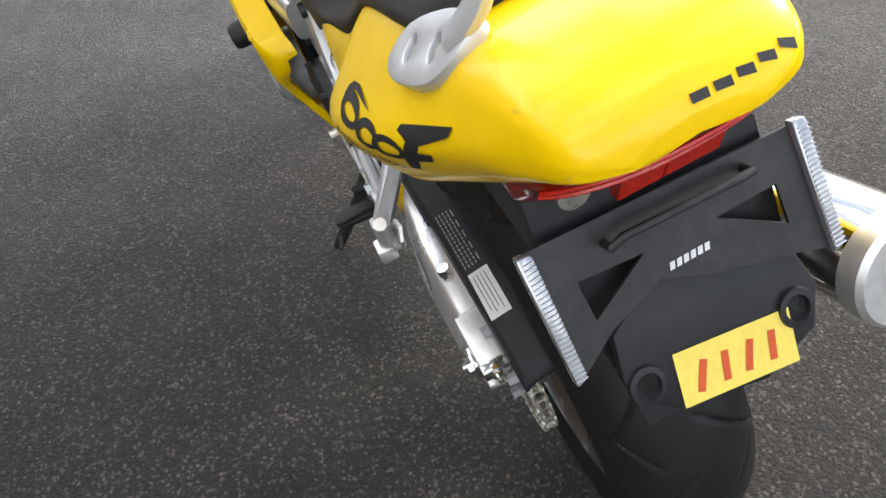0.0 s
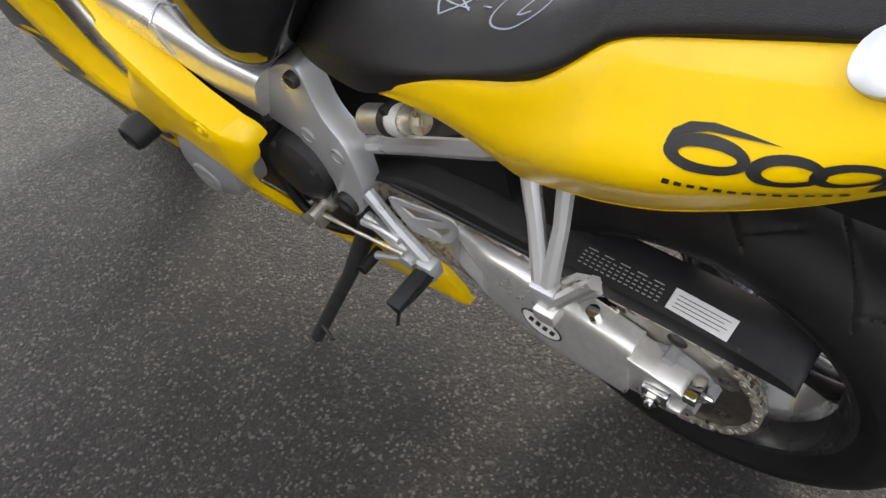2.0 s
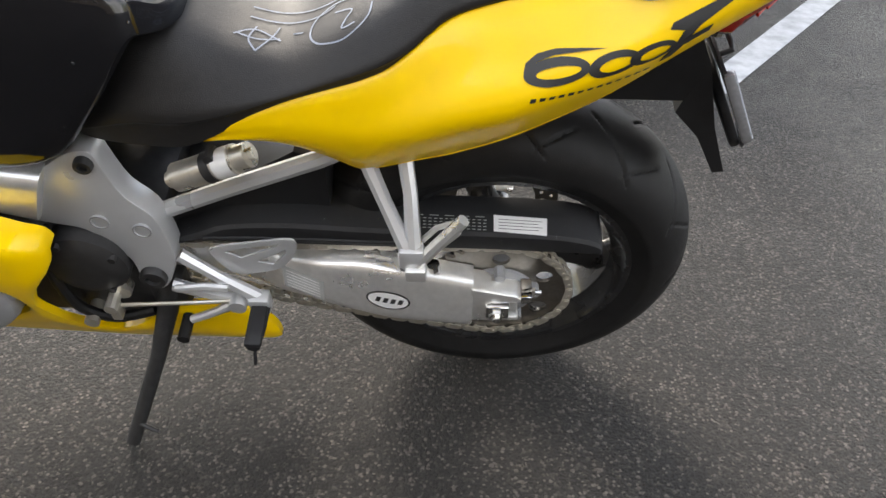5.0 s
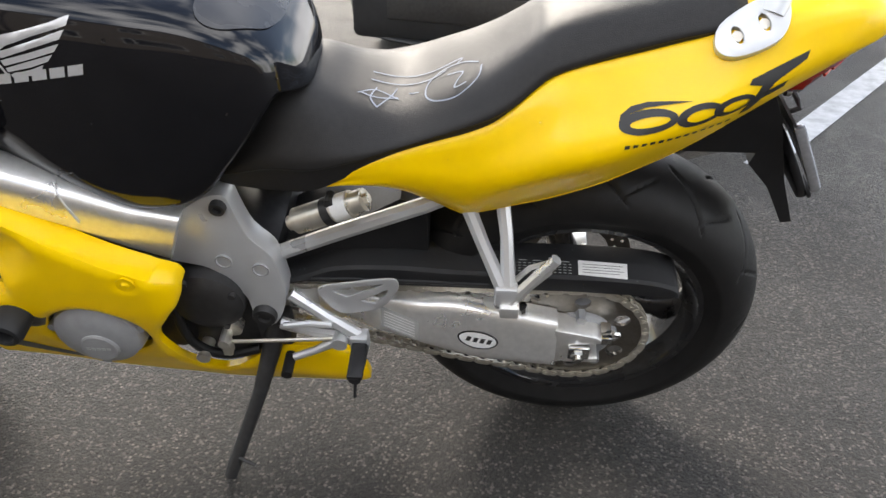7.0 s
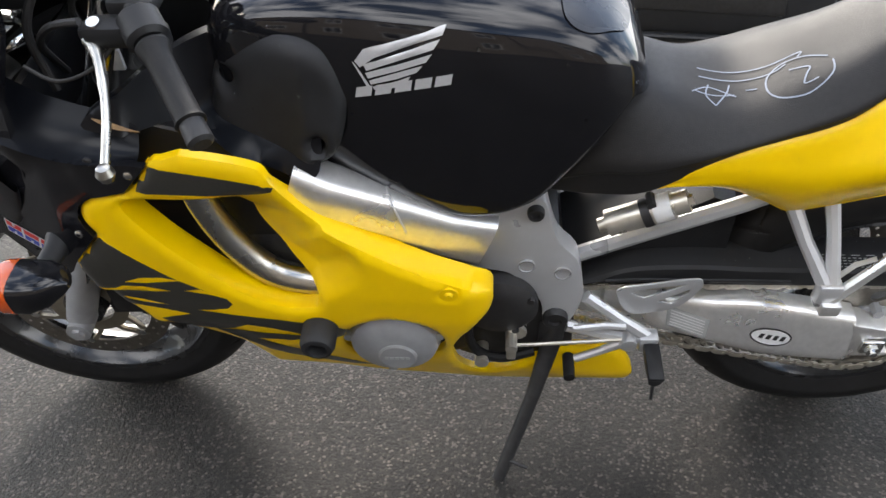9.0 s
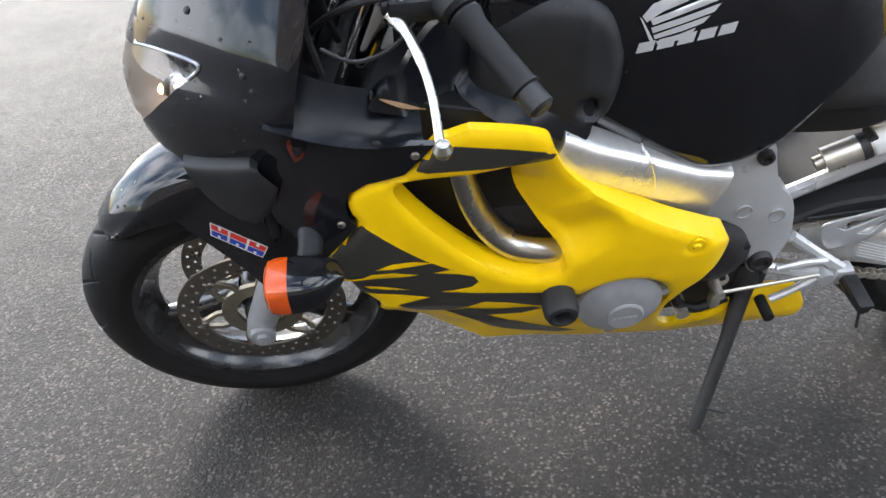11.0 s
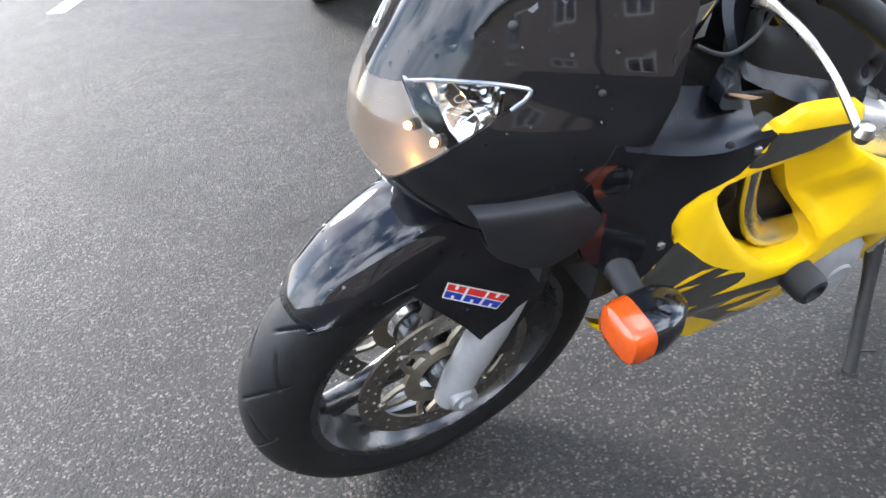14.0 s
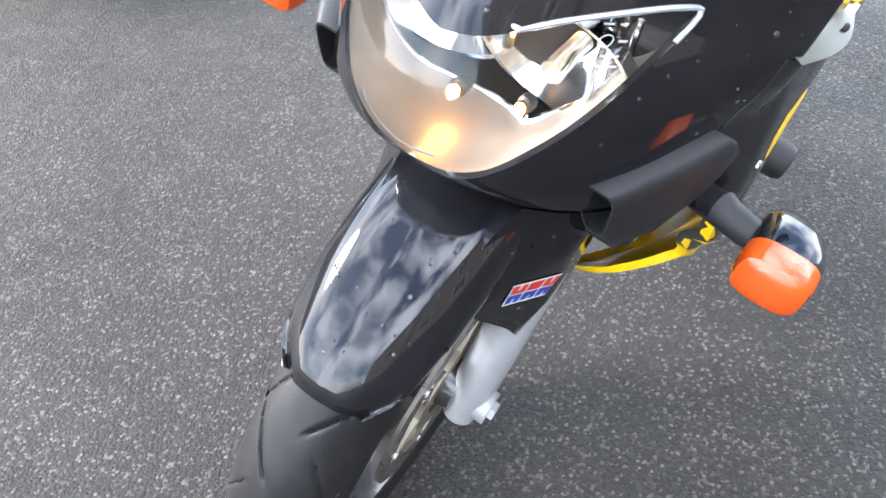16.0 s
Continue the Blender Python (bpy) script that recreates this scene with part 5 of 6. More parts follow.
LEDGE_OUT = curve_through([(-0.553, 0.214, 0.832), (-0.49, 0.231, 0.816), (-0.43, 0.237, 0.804), (-0.362, 0.228, 0.794)], 6, False)
LEDGE_IN = curve_through([(-0.53, 0.148, 0.875), (-0.47, 0.163, 0.852), (-0.40, 0.173, 0.836), (-0.362, 0.183, 0.820)], 6, False)
for side in (-1, 1):
    rows = [[Vector((*(a.lerp(b, k / 6) * 1.0)[:3],)) + Vector((0, 0, -0.010 * math.sin(math.pi * k / 6))) for k in range(7)] for a, b in zip(LEDGE_OUT, LEDGE_IN)]
    rows = [[Vector((p.x, side * p.y, p.z)) for p in r] for r in rows]
    part("cockpit_ledge", rings(rows, closed=False), SATIN, bike, "satin black inner ledge of the fairing", 60)
LINING = [(-0.57, 0.60), (-0.30, 0.50), (-0.10, 0.50), (-0.10, 0.70), (-0.22, 0.76), (-0.33, 0.79), (-0.42, 0.82), (-0.52, 0.86), (-0.57, 0.86)]
for side in (-1, 1):
    part("fairing_lining", plate(LINING, side * 0.150, side * 0.156), MATTE, bike, "matte black inner lining of the fairing")
part("lining_front", box(-0.590, -0.576, -0.165, 0.165, 0.585, 0.80, 0.002), MATTE, bike)
part("lining_floor", box(-0.56, -0.27, -0.15, 0.15, 0.70, 0.71, 0.002), MATTE, bike)

# --- cockpit: bars, lever, mirror
a, b = Vector((-0.330, -0.152, 0.984)), Vector((-0.227, -0.309, 0.905))
way = (b - a).normalized()
handle = part("handlebar", bar(a - way * 0.04, b - way * 0.02, 0.0111, 16), DARK, bike, "black clip-on handlebar")
part("grip", tube([a + way * s for s in (0.060, 0.064, 0.080, 0.165, 0.172, 0.174)], [0.020, 0.0215, 0.0165, 0.0165, 0.019, 0.016], 20), RUBBER, handle, "worn black rubber grip")
part("bar_end", tube([b - way * 0.03, b - way * 0.004, b], [0.015, 0.016, 0.011], 20), DARK, handle)
part("switch_box", joined(tube([a + way * s for s in (0.012, 0.018, 0.050, 0.056)], [0.020, 0.026, 0.026, 0.020], 16), box(-0.325, -0.285, -0.195, -0.165, 0.945, 0.975, 0.006)), MATTE, handle, "black switch housing")
part("lever_clamp", joined(box(-0.385, -0.325, -0.192, -0.155, 0.950, 0.980, 0.008), box(-0.392, -0.352, -0.185, -0.160, 0.958, 0.974, 0.005)), MATTE, bike, "black clutch lever clamp")
part("clamp_screw", bar((-0.368, -0.178, 0.970), (-0.368, -0.182, 0.984), 0.008, 14), CHROME, bike)
part("clutch_lever", tube(curve_through([(-0.378, -0.180, 0.957), (-0.366, -0.205, 0.950), (-0.353, -0.240, 0.934), (-0.345, -0.278, 0.912), (-0.343, -0.322, 0.882)], 5, False), [0.0135, 0.012, 0.0105, 0.009, 0.008] + [0.0068] * 6 + [0.0056] * 10, 12, 0.8), PIPE, bike, "polished alloy clutch lever")
part("lever_ball", lathe([(0, -0.012), (0.008, -0.009), (0.0115, 0), (0.008, 0.009), (0, 0.012)], (-0.341, -0.328, 0.880), "z", 16), PIPE, bike)
part("handlebar", mirror(bar(a - way * 0.04, b - way * 0.0, 0.016, 12)), DARK, bike, "black clip-on handlebar")
part("top_yoke", joined(box(-0.44, -0.37, -0.125, 0.125, 0.985, 1.005, 0.008), box(-0.36, -0.30, -0.16, -0.08, 0.975, 0.995, 0.006)), MATTE, bike, "black top yoke")
part("instrument_panel", box(-0.56, -0.47, -0.13, 0.13, 0.96, 1.02, 0.02), MATTE, bike)


def mirror_shell():
    out = []
    for s in np.linspace(0, 1, 13):
        f = max(0.03, math.sin(math.pi * (0.06 + 0.9 * s)) ** 0.55)
        c = Vector((-0.500, -0.405, 1.178)).lerp(Vector((-0.345, -0.425, 1.162)), s)
        out.append([c + Vector((0, 0.046 * f * math.cos(q), 0.038 * f * math.sin(q))) for q in np.arange(20) * 2 * math.pi / 20])
    return rings(out)


mirror_l = part("mirror", mirror_shell(), MATTE, bike, "black mirror on a short stalk")
part("stalk", tube(curve_through([(-0.505, -0.17, 1.02), (-0.51, -0.25, 1.08), (-0.50, -0.34, 1.13), (-0.47, -0.40, 1.15)], 4, False), 0.010, 10), MATTE, mirror_l)
mirror_r = part("mirror", mirror(mirror_shell()), MATTE, bike, "black mirror on a short stalk")
part("stalk", mirror(tube(curve_through([(-0.505, -0.17, 1.02), (-0.51, -0.25, 1.08), (-0.50, -0.34, 1.13), (-0.47, -0.40, 1.15)], 4, False), 0.010, 10)), MATTE, mirror_r)

for ob in bike.children:
    if ob.name.split(".")[0] in ("handlebar", "lever_clamp", "clamp_screw", "clutch_lever", "lever_ball", "top_yoke", "instrument_panel"):
        ob.matrix_basis = Matrix.Translation((-0.005, 0.014, -0.020))

for side in (-1, 1):
    at = Vector((-0.352, side * 0.101 - 0.012, 0.990))
    way = Vector((0.40, 0, 0.92))
    part("fork_cap", joined(bar(at, at + way * 0.012, 0.025, 24), bar(at + way * 0.012, at + way * 0.022, 0.017, 6), bar(at + way * 0.022, at + way * 0.030, 0.008, 16)), CHROME, bike, "polished hexagonal fork cap")

# --- turn signals
def signal(side):
    out = []
    for x, y, z, ry, rz in ((-0.552, 0.299, 0.639, 0.036, 0.029), (-0.535, 0.299, 0.639, 0.036, 0.029), (-0.51, 0.296, 0.641, 0.032, 0.024), (-0.490, 0.292, 0.643, 0.018, 0.014), (-0.482, 0.296, 0.643, 0.006, 0.005)):
        out.append([Vector((x, -y + ry * math.copysign(abs(math.cos(q)) ** 0.6, math.cos(q)), z + rz * math.copysign(abs(math.sin(q)) ** 0.6, math.sin(q)))) for q in np.arange(24) * 2 * math.pi / 24])
    shell = rings(out)
    face = []
    for x, k in ((-0.552, 1.0), (-0.568, 0.985), (-0.578, 0.90), (-0.583, 0.7), (-0.585, 0.3)):
        face.append([Vector((x, -0.299 + 0.0365 * k * math.copysign(abs(math.cos(q)) ** 0.6, math.cos(q)), 0.639 + 0.0295 * k * math.copysign(abs(math.sin(q)) ** 0.6, math.sin(q)))) for q in np.arange(24) * 2 * math.pi / 24])
    face = rings(face)
    stalk = tube([(-0.52, -0.19, 0.655), (-0.525, -0.235, 0.642), (-0.53, -0.275, 0.639)], [0.024, 0.017, 0.015], 14)
    if side > 0:
        shell, face, stalk = mirror(shell), mirror(face), mirror(stalk)
    s = part("turn_signal", shell, BLACK, bike, "black turn signal with an amber lens")
    part("lens", face, AMBER, s, "amber ribbed lens")
    part("stalk", stalk, MATTE, s, "ribbed rubber stalk")


signal(-1)
signal(1)

# --- subframe, reservoir, foot pegs, stand
for side in (-1, 1):
    b = tube([(0.215, -0.105, 0.490), (0.33, -0.105, 0.547), (0.46, -0.102, 0.605), (0.80, -0.08, 0.78)], 0.013, 8)
    part("subframe_rail", mirror(b) if side > 0 else b, ALU, bike, "silver square subframe rail")
res = part("shock_reservoir", joined(bar((0.262, -0.115, 0.575), (0.352, -0.118, 0.618), 0.021, 24), bar((0.352, -0.118, 0.618), (0.372, -0.119, 0.628), 0.018, 20), bar((0.372, -0.119, 0.628), (0.378, -0.119, 0.631), 0.009, 6), bar((0.25, -0.115, 0.569), (0.262, -0.115, 0.575), 0.012, 12)), STEEL, bike, "pale gold shock reservoir")
part("sticker", tube([(0.326, -0.1172, 0.6056), (0.350, -0.118, 0.617)], 0.0216, 24, caps=False), WHITE, res, "white paper sticker")
part("clamp", joined(bar((0.310, -0.117, 0.598), (0.322, -0.117, 0.604), 0.0225, 24), bar((0.318, -0.13, 0.625), (0.318, -0.105, 0.625), 0.007, 8)), DARK, res)

hang = part("passenger_peg_hanger", joined(
    tube([(0.510, -0.092, 0.640), (0.548, -0.140, 0.565), (0.580, -0.184, 0.515)], [0.013, 0.011, 0.012], 8),
    tube([(0.572, -0.095, 0.650), (0.584, -0.140, 0.580), (0.589, -0.184, 0.515)], [0.012, 0.010, 0.012], 8),
    box(0.568, 0.604, -0.198, -0.174, 0.478, 0.524, 0.006)), ALU, bike, "silver cast passenger footrest hanger")
part("foot_peg", joined(tube([(0.592, -0.190, 0.488), (0.625, -0.188, 0.538), (0.656, -0.185, 0.583)], [0.010, 0.009, 0.009], 8), box(0.577, 0.607, -0.207, -0.182, 0.468, 0.492, 0.004), tube([(0.60, -0.17, 0.518), (0.62, -0.166, 0.542), (0.645, -0.164, 0.552), (0.65, -0.170, 0.538), (0.62, -0.172, 0.500)], 0.0045, 6)), BARE, hang, "folded silver footrest")

HEEL = [p[:2] for p in curve_through([(0.286, 0.446), (0.292, 0.462), (0.33, 0.472), (0.40, 0.486), (0.416, 0.478), (0.412, 0.455), (0.388, 0.418), (0.35, 0.402), (0.310, 0.400)], 4)]
HEEL_A = [(0.308, 0.452), (0.335, 0.462), (0.392, 0.473), (0.375, 0.461), (0.330, 0.439)]
HEEL_B = [(0.352, 0.430), (0.399, 0.461), (0.398, 0.452), (0.376, 0.425)]
hanger = part("rider_peg_hanger", joined(
    tube([(0.238, -0.148, 0.440), (0.29, -0.158, 0.400), (0.352, -0.164, 0.350)], [0.011, 0.010, 0.012], 8),
    tube([(0.212, -0.152, 0.368), (0.26, -0.158, 0.358), (0.345, -0.164, 0.348)], [0.011, 0.010, 0.012], 8),
    tube([(0.222, -0.168, 0.380), (0.27, -0.170, 0.392), (0.305, -0.172, 0.392)], 0.006, 8),
    box(0.330, 0.362, -0.180, -0.153, 0.330, 0.366, 0.005)), ALU, bike, "silver footrest hanger")
part("heel_guard", plate(HEEL, -0.146, -0.150, [HEEL_A, HEEL_B], 0.0012), ALU, hanger, "pierced silver heel guard")
part("foot_peg", joined(tube([(0.350, -0.173, 0.345), (0.349, -0.213, 0.347), (0.348, -0.250, 0.350)], [0.012, 0.013, 0.011], 10), box(0.336, 0.362, -0.253, -0.183, 0.353, 0.363, 0.003), bar((0.348, -0.240, 0.345), (0.346, -0.256, 0.310), 0.003, 6)), MATTE, hanger, "black rubber rider footrest")
shift = part("gear_lever", joined(tube([(0.312, -0.168, 0.350), (0.269, -0.170, 0.320), (0.229, -0.173, 0.301)], [0.010, 0.007, 0.007], 10), bar((0.313, -0.153, 0.352), (0.313, -0.183, 0.352), 0.014, 14)), ALU, bike, "silver gear lever with a rubber tip")
part("toe_pad", bar((0.219, -0.160, 0.291), (0.219, -0.206, 0.291), 0.010, 12), RUBBER, shift)
part("shift_rod", bar((0.125, -0.175, 0.340), (0.305, -0.173, 0.357), 0.0035, 8), STEEL, shift)
part("shift_arm", joined(box(0.112, 0.128, -0.19, -0.17, 0.318, 0.36, 0.003), bar((0.12, -0.16, 0.355), (0.12, -0.195, 0.355), 0.010, 10)), STEEL, shift)

stand = part("side_stand", joined(tube([(0.200, -0.130, 0.360), (0.185, -0.155, 0.300), (0.160, -0.200, 0.225), (0.100, -0.290, 0.085)], [0.020, 0.017, 0.013, 0.012], 12), box(0.165, 0.225, -0.150, -0.115, 0.300, 0.375, 0.008)), DARK, bike, "black steel side stand propping the bike")
part("stand_foot", box(0.080, 0.118, -0.312, -0.278, 0.066, 0.076, 0.003), DARK, stand)
part("stand_tang", bar((0.112, -0.272, 0.125), (0.152, -0.285, 0.118), 0.004, 8), DARK, stand)

# --- rear end: number plate bracket, tail lamp, silencer
def grab_rail():
    c, u, n = Vector((0.868, -0.090, 0.903)), Vector((0.90, 0.30, 0.30)).normalized(), Vector((-0.15, -0.62, 0.77)).normalized()
    v = n.cross(u).normalized()
    pad = plate([p[:2] for p in curve_through([(-0.046, -0.006), (-0.030, 0.020), (0.020, 0.030), (0.052, 0.022), (0.046, -0.006), (0.020, -0.026), (-0.028, -0.024)], 4)], -0.010, 0.006, [oval(-0.017, 0, 0.006, 0.011, 14), oval(0.017, 0.001, 0.006, 0.011, 14)], 0.003)
    for w in pad.verts:
        w.co = c + 1.06 * u * w.co.x + 1.06 * v * w.co.z + n * w.co.y
    arm = tube(curve_through([c + u * 0.030 + v * 0.010, c + u * 0.055 + v * 0.035 + n * 0.006, c + u * 0.075 + v * 0.075 + n * 0.02, c + u * 0.08 + v * 0.12 + n * 0.03], 4, False), [0.018] * 5 + [0.016] * 8, 14, 0.55)
    return joined(pad, arm), [c - u * 0.018 - n * 0.001, c + u * 0.018 + v * 0.001 - n * 0.001], n


rail, bolts, rail_up = grab_rail()
grab = part("grab_rail", rail, ALU, bike, "silver cast grab rail bolted to the tail")
for p in bolts:
    part("bolt", bar(p - rail_up * 0.012, p + rail_up * 0.002, 0.0075, 6), STEEL, grab)
    part("washer", bar(p - rail_up * 0.014, p - rail_up * 0.006, 0.0135, 18), DARK, grab)


def tail_lamp():
    out = []
    for y in np.linspace(-0.112, 0.112, 29):
        k = max(0.0, 1 - abs(y / 0.1125) ** 2.2) ** 0.5
        xt, zt, zb = 0.956 + 0.094 * k, 0.826 + 0.056 * k, 0.818 - 0.030 * k
        out.append([Vector((0.90, y + 0.027, zt)), Vector((xt, y + 0.027, zt)), Vector((xt - 0.004, y + 0.027, zt - 0.006 * k)), Vector((0.45 * xt + 0.55 * 0.958 + 0.004 * k, y + 0.027, 0.5 * zt + 0.5 * zb)), Vector((0.958, y + 0.027, zb)), Vector((0.90, y + 0.027, zb))])
    return rings(out)


tail_light = part("tail_lamp", tail_lamp(), REDLENS, bike, "dark red tail lamp lens")
for y0, y1 in ((-0.010, 0.029), (0.031, 0.080)):
    part("reflex", rings([[Vector((0.955, y, 0.768)), Vector((0.968, y, 0.770)), Vector((0.982, y, 0.802)), Vector((0.962, y, 0.802))] for y in (y0, y1)]), REDREFLEX, tail_light, "bright red reflex panel")
for d in (0.010, 0.018):
    rib = []
    for y in np.linspace(-0.100, 0.100, 21):
        k = max(0.0, 1 - abs(y / 0.1125) ** 2.2) ** 0.5
        rib.append((0.956 + (0.094 - 2.0 * d) * k, y + 0.027, 0.826 + (0.056 - 2.6 * d) * k))
    part("lens_rib", tube(rib, 0.0022, 6), REDREFLEX, tail_light)


def slope(y, z, off=0.0):
    return Vector((1.3416 - 0.506 * z - 0.051 * y + 0.89 * (off - 0.014), y, z + 0.45 * (off - 0.014)))


def slab(outline, off0, off1, mat, name, holes=(), parent=bike, label="", bevel=0.0):
    """A flat piece on the sloping number plate holder: outline in y and z."""
    bm = plate(outline, off0, off1, holes, bevel)
    for v in bm.verts:
        v.co = slope(v.co.x, v.co.z, v.co.y)
    return part(name, bm, mat, parent, label)


part("rear_undertray", joined(rings([[Vector((x, y, z)) for x, y, z in ring] for ring in (
    [(0.80, -0.075, 0.74), (0.80, 0.075, 0.74), (0.80, 0.075, 0.70), (0.80, -0.075, 0.70)],
    [(0.93, -0.075, 0.80), (0.93, 0.075, 0.80), (0.93, 0.075, 0.70), (0.93, -0.075, 0.70)],
    [(0.950, -0.078, 0.76), (0.945, 0.128, 0.76), (0.925, 0.126, 0.68), (0.925, -0.075, 0.68)],
    [(0.990, -0.060, 0.64), (0.985, 0.128, 0.64), (0.970, 0.126, 0.62), (0.972, -0.058, 0.62)],
    [(1.030, -0.050, 0.545), (1.025, 0.100, 0.545), (1.010, 0.098, 0.540), (1.015, -0.048, 0.540)])])), MATTE, bike, "matte black rear mudguard")
slab([(-0.055, 0.666), (-0.062, 0.626), (-0.052, 0.603), (-0.026, 0.580), (0.060, 0.560), (0.118, 0.580), (0.132, 0.615), (0.120, 0.655), (0.05, 0.69), (-0.01, 0.69)], -0.002, 0.012, MATTE, "plate_holder", parent=bike, bevel=0.004, label="black plastic plate holder")
BRK = [(-0.096, 0.762), (0.152, 0.744), (0.154, 0.638), (0.119, 0.650), (0.045, 0.671), (0.001, 0.690), (-0.052, 0.674), (-0.094, 0.650)]
TRI_A, TRI_B = [(-0.064, 0.722), (-0.004, 0.715), (-0.062, 0.687)], [(0.063, 0.710), (0.122, 0.709), (0.122, 0.675)]
bracket = slab(BRK, 0.014, 0.018, DARK, "plate_bracket", [TRI_A, TRI_B], label="black anodised plate bracket with cut-outs")
for y, drop in ((-0.096, 0.0), (0.154, 0.014)):
    slab([(y - 0.007, 0.763 - drop), (y + 0.007, 0.761 - drop), (y + 0.007, 0.654 - drop), (y - 0.005, 0.650 - drop)], 0.012, 0.026, REFLECT, "reflector", parent=bracket, bevel=0.003, label="clear ribbed reflector strip")
    for k in range(26):
        z = 0.656 - drop + 0.0040 * k
        part("rib", bar(slope(y - 0.004, z, 0.0262), slope(y + 0.0065, z, 0.0262), 0.0011, 6), REFLECT, bracket)
for y, z in ((-0.044, 0.615), (0.105, 0.606)):
    cup = lathe([(0.018, 0.002), (0.017, -0.003), (0.012, -0.004), (0.010, 0.001), (0.0, 0.001)], (0, 0, 0), "y", 24)
    for w in cup.verts:
        w.co = slope(y + w.co.x, z + w.co.z, 0.013 - w.co.y)
    part("bolt_cup", cup, MATTE, bike)
part("rear_bolt", lathe([(0, 0.006), (0.006, 0.006), (0.008, 0.003), (0.014, 0.002), (0.014, -0.004)], (0.958, -0.040, 0.790), "x", 24), STEEL, bike, "steel bolt with a washer")
hoop = [slope(-0.031, 0.738, 0.018), slope(-0.031, 0.738, 0.034), slope(-0.020, 0.742, 0.036), slope(0.088, 0.735, 0.036), slope(0.099, 0.734, 0.034), slope(0.099, 0.734, 0.018)]
part("tie_loop", tube(hoop, 0.004, 10), DARK, bracket)
slab([p for p in [(-0.014, 0.627), (0.098, 0.610), (0.092, 0.562), (-0.021, 0.579)]], 0.013, 0.0135, NOTE, "paper_label", parent=bike, label="yellow paper tape with red handwritten strokes")
END = Vector((0.20, 0.018, 0.058)).normalized()
CAP = Vector((1.005, 0.246, 0.530))
silencer = part("silencer", joined(tube([(0.45, 0.17, 0.36), (0.60, 0.200, 0.412), (0.66, 0.212, 0.430), (0.80, 0.227, 0.471), CAP - END * 0.01, CAP], [0.03, 0.040, 0.058, 0.060, 0.060, 0.058], 36)), CHROME, bike, "polished silencer with a dark end")
part("end_ring", tube([CAP - END * 0.022, CAP - END * 0.02, CAP + END * 0.004, CAP + END * 0.010, CAP + END * 0.010], [0.060, 0.0635, 0.0635, 0.058, 0.046], 36, caps=False), BARE, silencer, "bright end ring")
part("end_cap", tube([CAP + END * 0.002, CAP + END * 0.006, CAP + END * 0.006, CAP + END * 0.018, CAP + END * 0.018, CAP - END * 0.03], [0.060, 0.047, 0.026, 0.026, 0.021, 0.020], 36, caps=False), DARK, silencer, "dark outlet")

# --- prints and emblems
FEATHERS = (
    [(-0.080, 0.884), (-0.068, 0.899), (0.034, 0.924), (0.029, 0.914), (-0.055, 0.889), (-0.074, 0.876)],
    [(-0.070, 0.880), (-0.050, 0.886), (0.026, 0.910), (0.018, 0.899), (-0.040, 0.881), (-0.066, 0.872)],
    [(-0.068, 0.869), (-0.030, 0.880), (0.016, 0.894), (0.008, 0.884), (-0.030, 0.872), (-0.065, 0.862)],
    [(-0.064, 0.859), (-0.030, 0.870), (0.004, 0.880), (-0.004, 0.871), (-0.030, 0.862), (-0.062, 0.854)],
    [(-0.060, 0.851), (-0.030, 0.859), (-0.012, 0.866), (-0.017, 0.856), (-0.030, 0.851), (-0.058, 0.847)],
    [(-0.0835, 0.884), (-0.0795, 0.880), (-0.061, 0.848), (-0.066, 0.848)])
for f in FEATHERS:
    on_skin("emblem_feather", [(x, z + 0.004) for x, z in f], tank, SILVERPRINT, bike)
for f in bars(-0.086, 0.839, 0.040, 0.860, 5, 0.014, 0.82, 0.003):
    on_skin("emblem_bar", f, tank, SILVERPRINT, bike)
PAD = [(0.172, 0.0), (0.173, -0.060), (0.176, -0.094), (0.190, -0.108), (0.212, -0.106), (0.236, -0.088), (0.258, -0.060), (0.268, 0.0)]
PAD = [p[:2] for p in curve_through([*PAD, *[(x, -y) for x, y in PAD[-2:0:-1]]], 4)]
on_skin("tank_pad", PAD, tank, PADMAT, bike, 0.002, down=True, label="smooth grey-black tank pad")
cap = part("filler_cap", lathe([(0, 0.012), (0.030, 0.012), (0.033, 0.008), (0.044, 0.006), (0.046, -0.004)], (-0.11, 0, 0.967), "z", 40), CHROME, bike, "polished fuel filler cap")
part("cap_ring", lathe([(0.014, 0.0135), (0.028, 0.0135), (0.028, 0.0125), (0.014, 0.0125)], (-0.11, 0, 0.967), "z", 30), INK, cap)

# model marks on the tail, as plain rings and bars
def risen(pts):
    return [(x, z + 0.004 + 0.11 * (0.94 - x)) for x, z in pts]


def ring_print(x, z, rx, rz, turn, w):
    z += 0.004 + 0.11 * (0.94 - x)
    rz *= 0.86
    turn -= 0.10
    on_skin("mark_ring", oval(x, z, rx, rz, 32, turn), tail, INK, bike, holes=[oval(x + 0.002, z, rx - w, rz - w * 0.55, 24, turn)], cell=0.006)


